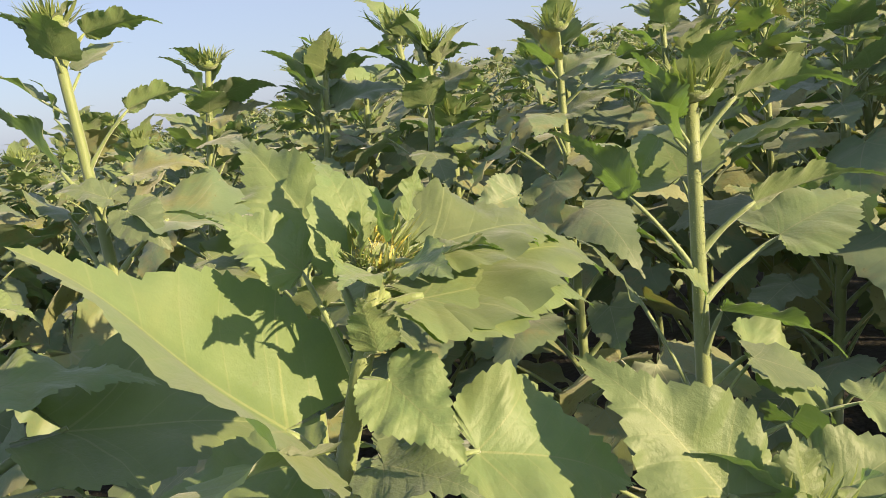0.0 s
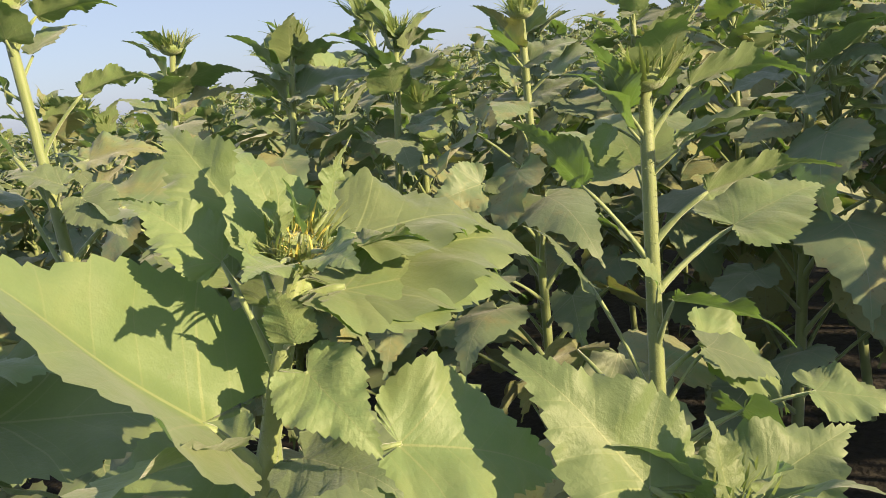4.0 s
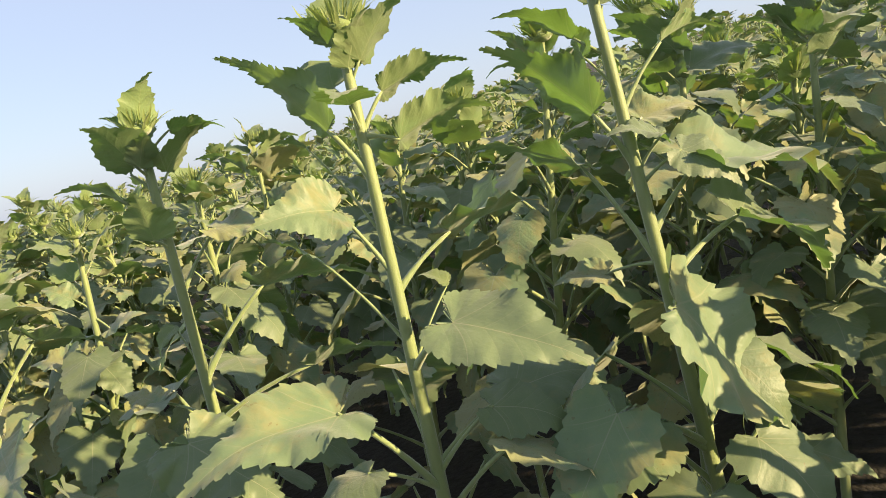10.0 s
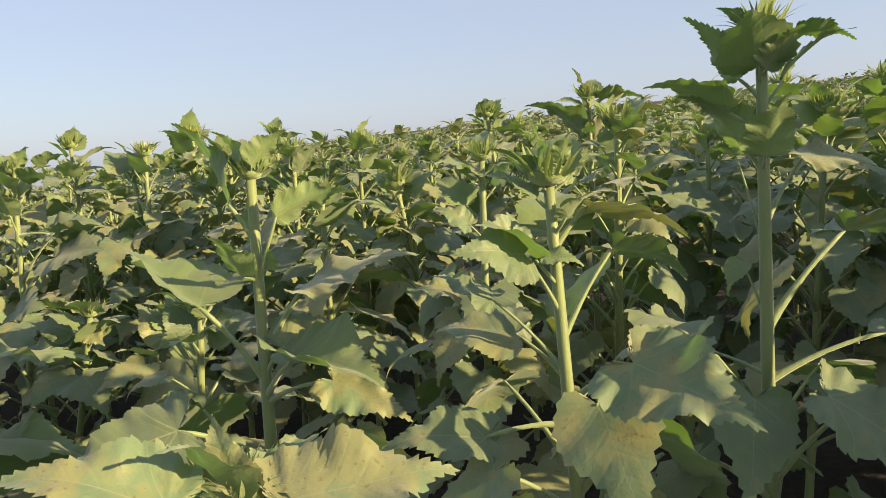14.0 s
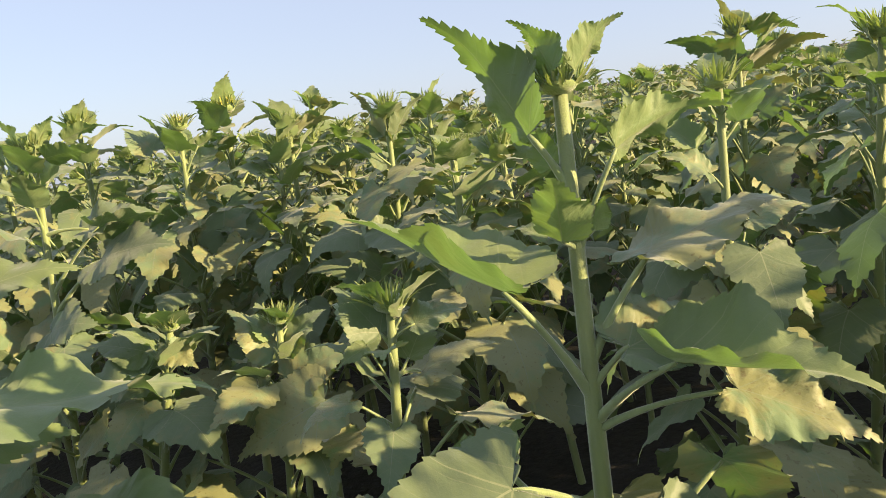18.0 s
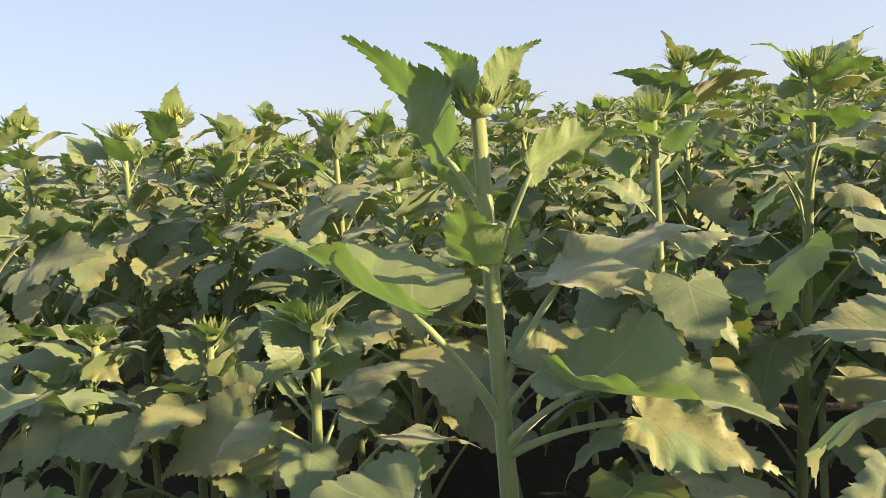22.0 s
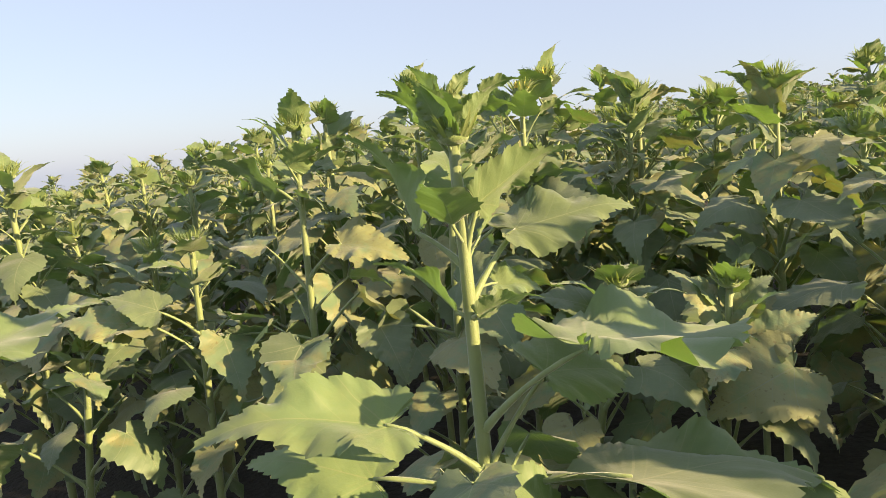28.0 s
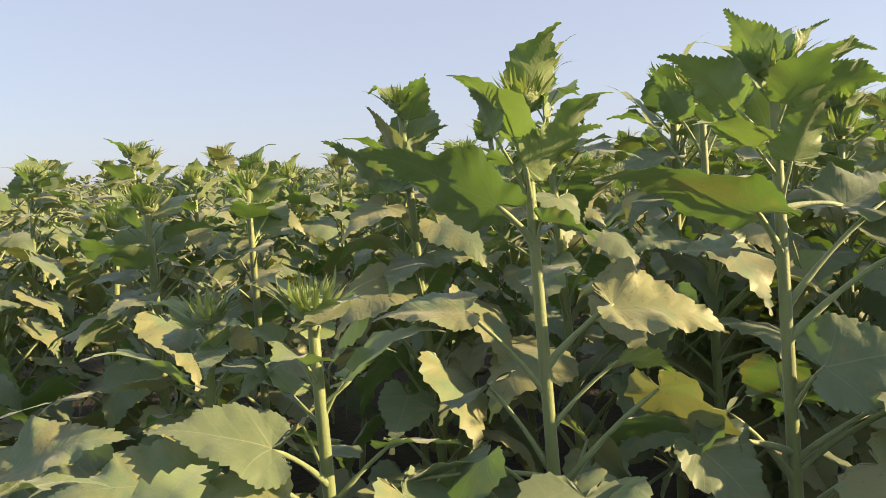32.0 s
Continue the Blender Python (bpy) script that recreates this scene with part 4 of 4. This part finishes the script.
sunflower(-0.411, 1.749, 1.353,
    [(1.27, 164, 0.017, 52, 170, 40, 0.175, 23, 1.00),
     (1.31, 8, 0.023, 33, 1, 6, 0.116, -23, 1.00),
     (1.21, 172, 0.015, 32, 168, 45, 0.129, 34, 0.74),
     (1.23, 2, 0.021, 9, 1, 4, 0.207, 23, 1.00),
     (1.14, 178, 0.027, 8, 174, 27, 0.088, -30, 1.00),
     (1.13, -2, 0.029, -11, 2, 9, 0.088, 30, 1.00)],
    lean=(0.199, 0.110), r=0.0087, bud=0.038, tilt=(0, 0), slim=4, seed=58, more=26, low=1.08)
sunflower(-0.134, 1.630, 1.317,
    [(1.23, 176, 0.015, 19, 169, 43, 0.132, 23, 1.00),
     (1.22, 6, 0.010, 25, 4, 18, 0.159, 18, 1.00),
     (1.28, 171, 0.019, 36, 155, 63, 0.100, 34, 1.00),
     (1.28, 2, 0.016, 12, 3, 16, 0.107, -23, 1.00),
     (1.10, 2, 0.036, 10, 5, 24, 0.095, 20, 1.00),
     (1.07, 179, 0.032, 6, 172, 34, 0.088, -20, 1.00)],
    lean=(0.174, 0.111), r=0.0087, bud=0.038, tilt=(0, 0), slim=4, seed=59, more=26, low=1.05)
sunflower(-0.752, 1.822, 1.391,
    [(1.31, 166, 0.018, 48, 165, 51, 0.155, 34, 0.74),
     (1.32, 1, 0.023, 5, 0, 1, 0.156, -28, 1.00),
     (1.26, 1, 0.017, 4, 2, 8, 0.145, 23, 1.00),
     (1.22, 175, 0.028, 23, 172, 33, 0.132, -10, 1.00)],
    lean=(0.233, 0.119), r=0.0087, bud=0.041, tilt=(0, 0), slim=4, seed=60, more=26, low=1.11)
sunflower(0.240, 1.454, 1.292,
    [(1.23, 173, 0.015, 31, 165, 50, 0.124, 34, 0.74),
     (1.20, 0, 0.010, 2, 3, 13, 0.123, 23, 1.00),
     (1.16, 175, 0.025, 23, 169, 43, 0.111, -18, 1.00),
     (1.12, -2, 0.008, -9, 3, 15, 0.116, 18, 1.00),
     (0.91, -143, 0.163, 26, -159, -12, 0.131, -60, 1.10),
     (0.91, -141, 0.156, 25, -21, -18, 0.074, 40, 1.00),
     (1.00, 2, 0.004, 11, 6, 28, 0.097, 50, 1.00)],
    lean=(0.058, 0.106), r=0.0087, bud=0.038, tilt=(0, 0), slim=4, seed=61, more=26, low=1.03)
sunflower(0.842, 1.808, 1.239,
    [],
    lean=(0.046, 0.105), r=0.0087, bud=0.038, tilt=(0, 0), slim=6, seed=62, more=26, low=1.12)
sunflower(0.633, 1.825, 1.295,
    [],
    lean=(0.006, 0.110), r=0.0087, bud=0.038, tilt=(0, 0), slim=6, seed=63, more=26, low=1.17)
sunflower(-0.980, 2.787, 1.162,
    [(0.86, -75, 0.116, 22, 174, 21, 0.308, -30, 1.00),
     (0.67, -135, 0.059, 10, 171, 20, 0.278, -40, 1.00),
     (0.36, -144, 0.089, 38, 176, 17, 0.212, -45, 1.00),
     (0.46, -49, 0.051, 25, -16, 17, 0.202, 20, 1.00),
     (1.05, -14, 0.028, -7, -10, 18, 0.126, 13, 1.00),
     (1.06, 167, 0.038, 4, 160, 40, 0.143, -13, 1.00)],
    lean=(0.050, 0.097), r=0.0087, bud=0.038, tilt=(0, 0), slim=4, seed=64, more=26, low=0.93)
sunflower(-2.429, 3.821, 1.360,
    [],
    lean=(-0.062, 0.112), r=0.0087, bud=0.038, tilt=(0, 0), slim=6, seed=65, more=26, low=1.22)
sunflower(-0.012, 1.788, 1.143,
    [],
    lean=(0.087, 0.096), r=0.0087, bud=0.038, tilt=(0, 0), slim=6, seed=66, more=26, low=1.03)
sunflower(-0.288, 1.998, 1.242,
    [],
    lean=(0.142, 0.105), r=0.0087, bud=0.038, tilt=(0, 0), slim=6, seed=67, more=26, low=1.12)
sunflower(-1.004, 2.203, 1.238,
    [],
    lean=(0.125, 0.104), r=0.0087, bud=0.038, tilt=(0, 0), slim=6, seed=68, more=26, low=1.11)
sunflower(-0.687, 2.249, 1.285,
    [],
    lean=(0.013, 0.106), r=0.0087, bud=0.038, tilt=(0, 0), slim=6, seed=70, more=26, low=1.16)
sunflower(-2.462, 3.691, 1.256,
    [],
    lean=(0.077, 0.105), r=0.0087, bud=0.038, tilt=(0, 0), slim=6, seed=71, more=26, low=1.13)
sunflower(-2.121, 3.435, 1.290,
    [],
    lean=(0.014, 0.108), r=0.0087, bud=0.038, tilt=(0, 0), slim=6, seed=72, more=26, low=1.16)
sunflower(-2.406, 3.648, 1.222,
    [],
    lean=(-0.112, 0.101), r=0.0087, bud=0.038, tilt=(0, 0), slim=6, seed=81, more=26, low=1.10)
sunflower(-4.170, 4.179, 1.128,
    [],
    lean=(0.076, 0.092), r=0.0087, bud=0.041, tilt=(0, 0), slim=6, seed=82, more=13, low=1.02)
sunflower(-3.771, 4.013, 1.202,
    [],
    lean=(-0.014, 0.099), r=0.0087, bud=0.041, tilt=(0, 0), slim=6, seed=83, more=13, low=1.08)
sunflower(-3.800, 5.295, 1.313,
    [],
    lean=(-0.119, 0.109), r=0.0087, bud=0.041, tilt=(0, 0), slim=6, seed=86, more=26, low=1.18)
sunflower(-4.363, 5.734, 1.312,
    [],
    lean=(0.035, 0.107), r=0.0087, bud=0.041, tilt=(0, 0), slim=6, seed=87, more=26, low=1.18)
sunflower(-3.759, 5.231, 1.226,
    [],
    lean=(0.004, 0.102), r=0.0087, bud=0.041, tilt=(0, 0), slim=6, seed=88, more=26, low=1.10)
sunflower(-0.419, 3.125, 1.305,
    [],
    lean=(-0.055, 0.110), r=0.0087, bud=0.041, tilt=(0, 0), slim=6, seed=89, more=26, low=1.17)
sunflower(-2.697, 3.188, 1.234,
    [],
    lean=(0.075, 0.103), r=0.0087, bud=0.038, tilt=(0, 0), slim=6, seed=90, more=26, low=1.11)
sunflower(-1.943, 3.685, 1.112,
    [],
    lean=(0.016, 0.092), r=0.0087, bud=0.038, tilt=(0, 0), slim=6, seed=84, more=26, low=1.00)
sunflower(-2.580, 4.343, 1.110,
    [],
    lean=(-0.049, 0.091), r=0.0087, bud=0.038, tilt=(0, 0), slim=6, seed=85, more=26, low=1.00)
sunflower(-3.192, 3.440, 1.403,
    [],
    lean=(-0.050, 0.117), r=0.0087, bud=0.038, tilt=(0, 0), slim=6, seed=80, more=26, low=1.26)

# ---------------------------------------------------------------- plants of the rows behind, copied from a few
ROW_N, ROW_T = Vector((0.36, 0.933, 0)), Vector((-0.933, 0.36, 0))
PROTOS = []
for i in range(8):
    hh = (1.12, 1.24, 1.16, 1.04, 1.30, 1.14, 1.20, 1.08)[i]
    PROTOS.append(sunflower(0, -60 - i * 2, hh, [], bud=0.036 + 0.003 * (i % 4), slim=6, seed=31 + i, yellow=(i == 5), more=33))
rnd = random.Random(5)
used = set()
for row in range(0, 6):
    off = 1.02 + 0.62 * row
    for k in range(-18, 25):
        along = k * 0.40 + rnd.uniform(-0.07, 0.07) + 0.2 * (row % 2)
        p = ROW_N * (off + rnd.uniform(-0.05, 0.05)) + ROW_T * along
        spin, pick = rnd.uniform(0, 360), rnd.randrange(8)
        if any((p.x - h[0]) ** 2 + (p.y - h[1]) ** 2 < 0.24 ** 2 for h in STANDING):
            continue
        if row < 1 and -4.6 < p.x < 1.5 or (p.x + 2.95) ** 2 + (p.y - 2.88) ** 2 < 0.09:
            continue
        if abs(p.x + 1.8) > 2.9 + 0.7 * row or p.y < 0.3:
            continue
        tall = rnd.uniform(0.93, 1.07) * (1.10 if p.x > -1.1 and row < 3 else 0.93 if p.x > -1.1 else 0.92 if p.x < -3.3 else 1.0)
        m = pose(p.x, p.y, ground_z(p.x, p.y) - 0.01, rnd.uniform(-3, 3), rnd.uniform(-3, 3), spin) @ Matrix.Diagonal((tall, tall, tall, 1))
        if pick in used:
            copy_thing(PROTOS[pick], m)
        else:
            used.add(pick)
            PROTOS[pick].matrix_basis = m
for k, (x, y) in enumerate(((-1.48, 3.32), (-0.92, 3.98), (-0.18, 4.98))):          # lower plants that stand between the rows
    copy_thing(PROTOS[(0, 3, 5)[k]], pose(x, y, ground_z(x, y) - 0.01, 0, 0, 70 * k) @ Matrix.Diagonal((0.86, 0.86, 0.86, 1)))


# ---------------------------------------------------------------- the rest of the field, too far off to tell plants apart
def far_plant(seed, height, count, cells):
    rnd = random.Random(seed)
    verts, faces, uvs, mats = [], [], [], []

    def add(v, f, uv, k):
        n = len(verts)
        verts.extend(v)
        uvs.extend(uv)
        faces.extend(tuple(i + n for i in q) for q in f)
        mats.extend([k] * len(f))

    v, f = tube([(0, 0, height * 0.3), (0, 0, height)], [0.01, 0.008], 4)
    add(v, f, [(0, 0)] * len(v), 1)
    for row in wild_leaves(seed, height, low=0.42, count=count):
        h, az, pl, ps, baz, bs, bl, roll, w = row
        lv, lf, luv = leaf_geometry(rnd.randrange(99), cells, 2 if cells > 12 else 1, droop=rnd.uniform(0.4, 0.9), fold=0.35 if bs > 4 else 0.15, hook=0.4, teeth=0.03)
        o = Vector((math.cos(radians(az)) * math.cos(radians(ps)), math.sin(radians(az)) * math.cos(radians(ps)), math.sin(radians(ps)))) * pl
        b = Vector((math.cos(radians(baz)) * math.cos(radians(bs)), math.sin(radians(baz)) * math.cos(radians(bs)), math.sin(radians(bs))))
        foot = Vector((0, 0, h))
        if cells > 12:
            v, f = tube([foot, foot + o], [0.004, 0.003], 3)
            add(v, f, [(0, 0)] * len(v), 1)
        m = leaf_frame(foot + o, foot + o + b, roll, bl, w)
        add([m @ Vector(q) for q in lv], lf, luv, 0)
    v, f, uv = bracts_geometry(seed, 0.05, 26 if cells > 12 else 9, rows=2)
    add([q + Vector((0, 0, height)) for q in v], f, [(0, 0)] * len(v), 1)
    for k in range(6):
        az, sl = k * 137.5 + rnd.uniform(-20, 20), rnd.uniform(10, 50)
        d = Vector((math.cos(radians(az)) * math.cos(radians(sl)), math.sin(radians(az)) * math.cos(radians(sl)), math.sin(radians(sl))))
        lv, lf, luv = leaf_geometry(k, 14 if cells > 12 else 10, 1, shape=OVATE, fold=0.5, droop=0.9, hook=0.4)
        foot = Vector((0, 0, height - 0.02 - 0.015 * k)) + d * 0.03
        m = leaf_frame(foot, foot + d, 0, rnd.uniform(0.09, 0.14), 1.15)
        add([m @ Vector(q) for q in lv], lf, luv, 0)
    return np.array([tuple(q) for q in verts]), faces, np.array(uvs), mats


def far_field(name, rows, reach, count, cells, step, shading_aside=False):
    protos = [far_plant(900 + i, 1.04 + 0.05 * i, count, cells) for i in range(6)]
    rnd = random.Random(77)
    V, F, U, M, n = [], [], [], [], 0
    for row in rows:
        off = 1.02 + 0.62 * row
        k0 = int((reach * off + 5) / step)
        for k in range(-k0, k0):
            p = ROW_N * (off + rnd.uniform(-0.08, 0.08)) + ROW_T * (k * step + rnd.uniform(-0.1, 0.1))
            if shading_aside and not (1.9 if row < 0 else 1.5 + 0.6 * row) < p.x < 6.5:
                continue
            if not shading_aside and (p.y < 1 or abs(math.degrees(math.atan2(p.x + 1.8, p.y))) > 62):
                continue
            v, f, uv, mm = protos[rnd.randrange(6)]
            a, s = rnd.uniform(0, 6.28), rnd.uniform(0.9, 1.08)
            c, sn = math.cos(a), math.sin(a)
            V.append(np.stack([(v[:, 0] * c - v[:, 1] * sn) * s + p.x, (v[:, 0] * sn + v[:, 1] * c) * s + p.y, v[:, 2] * s + ground_z(p.x, p.y)], 1))
            F += [tuple(i + n for i in q) for q in f]
            U.append(uv)
            M += mm
            n += len(v)
    me = mesh_of(name, np.concatenate(V).tolist(), F, LEAF, np.concatenate(U))
    me.materials.append(BUD)
    me.polygons.foreach_set("material_index", M)
    return tagged(new(name, me), "dense rows of green sunflower plants reaching to the horizon", "crop field", kind="stuff")


far_field("sunflower_rows", range(6, 13), 1.6, 16, 16, 0.40)
far_field("distant_sunflower_rows", range(13, 48), 1.25, 6, 8, 0.60)
# unseen rows to the right, added to shade the lower parts of the near plants
far_field("sunflower_rows", range(-1, 7), 2.0, 18, 18, 0.38, shading_aside=True)
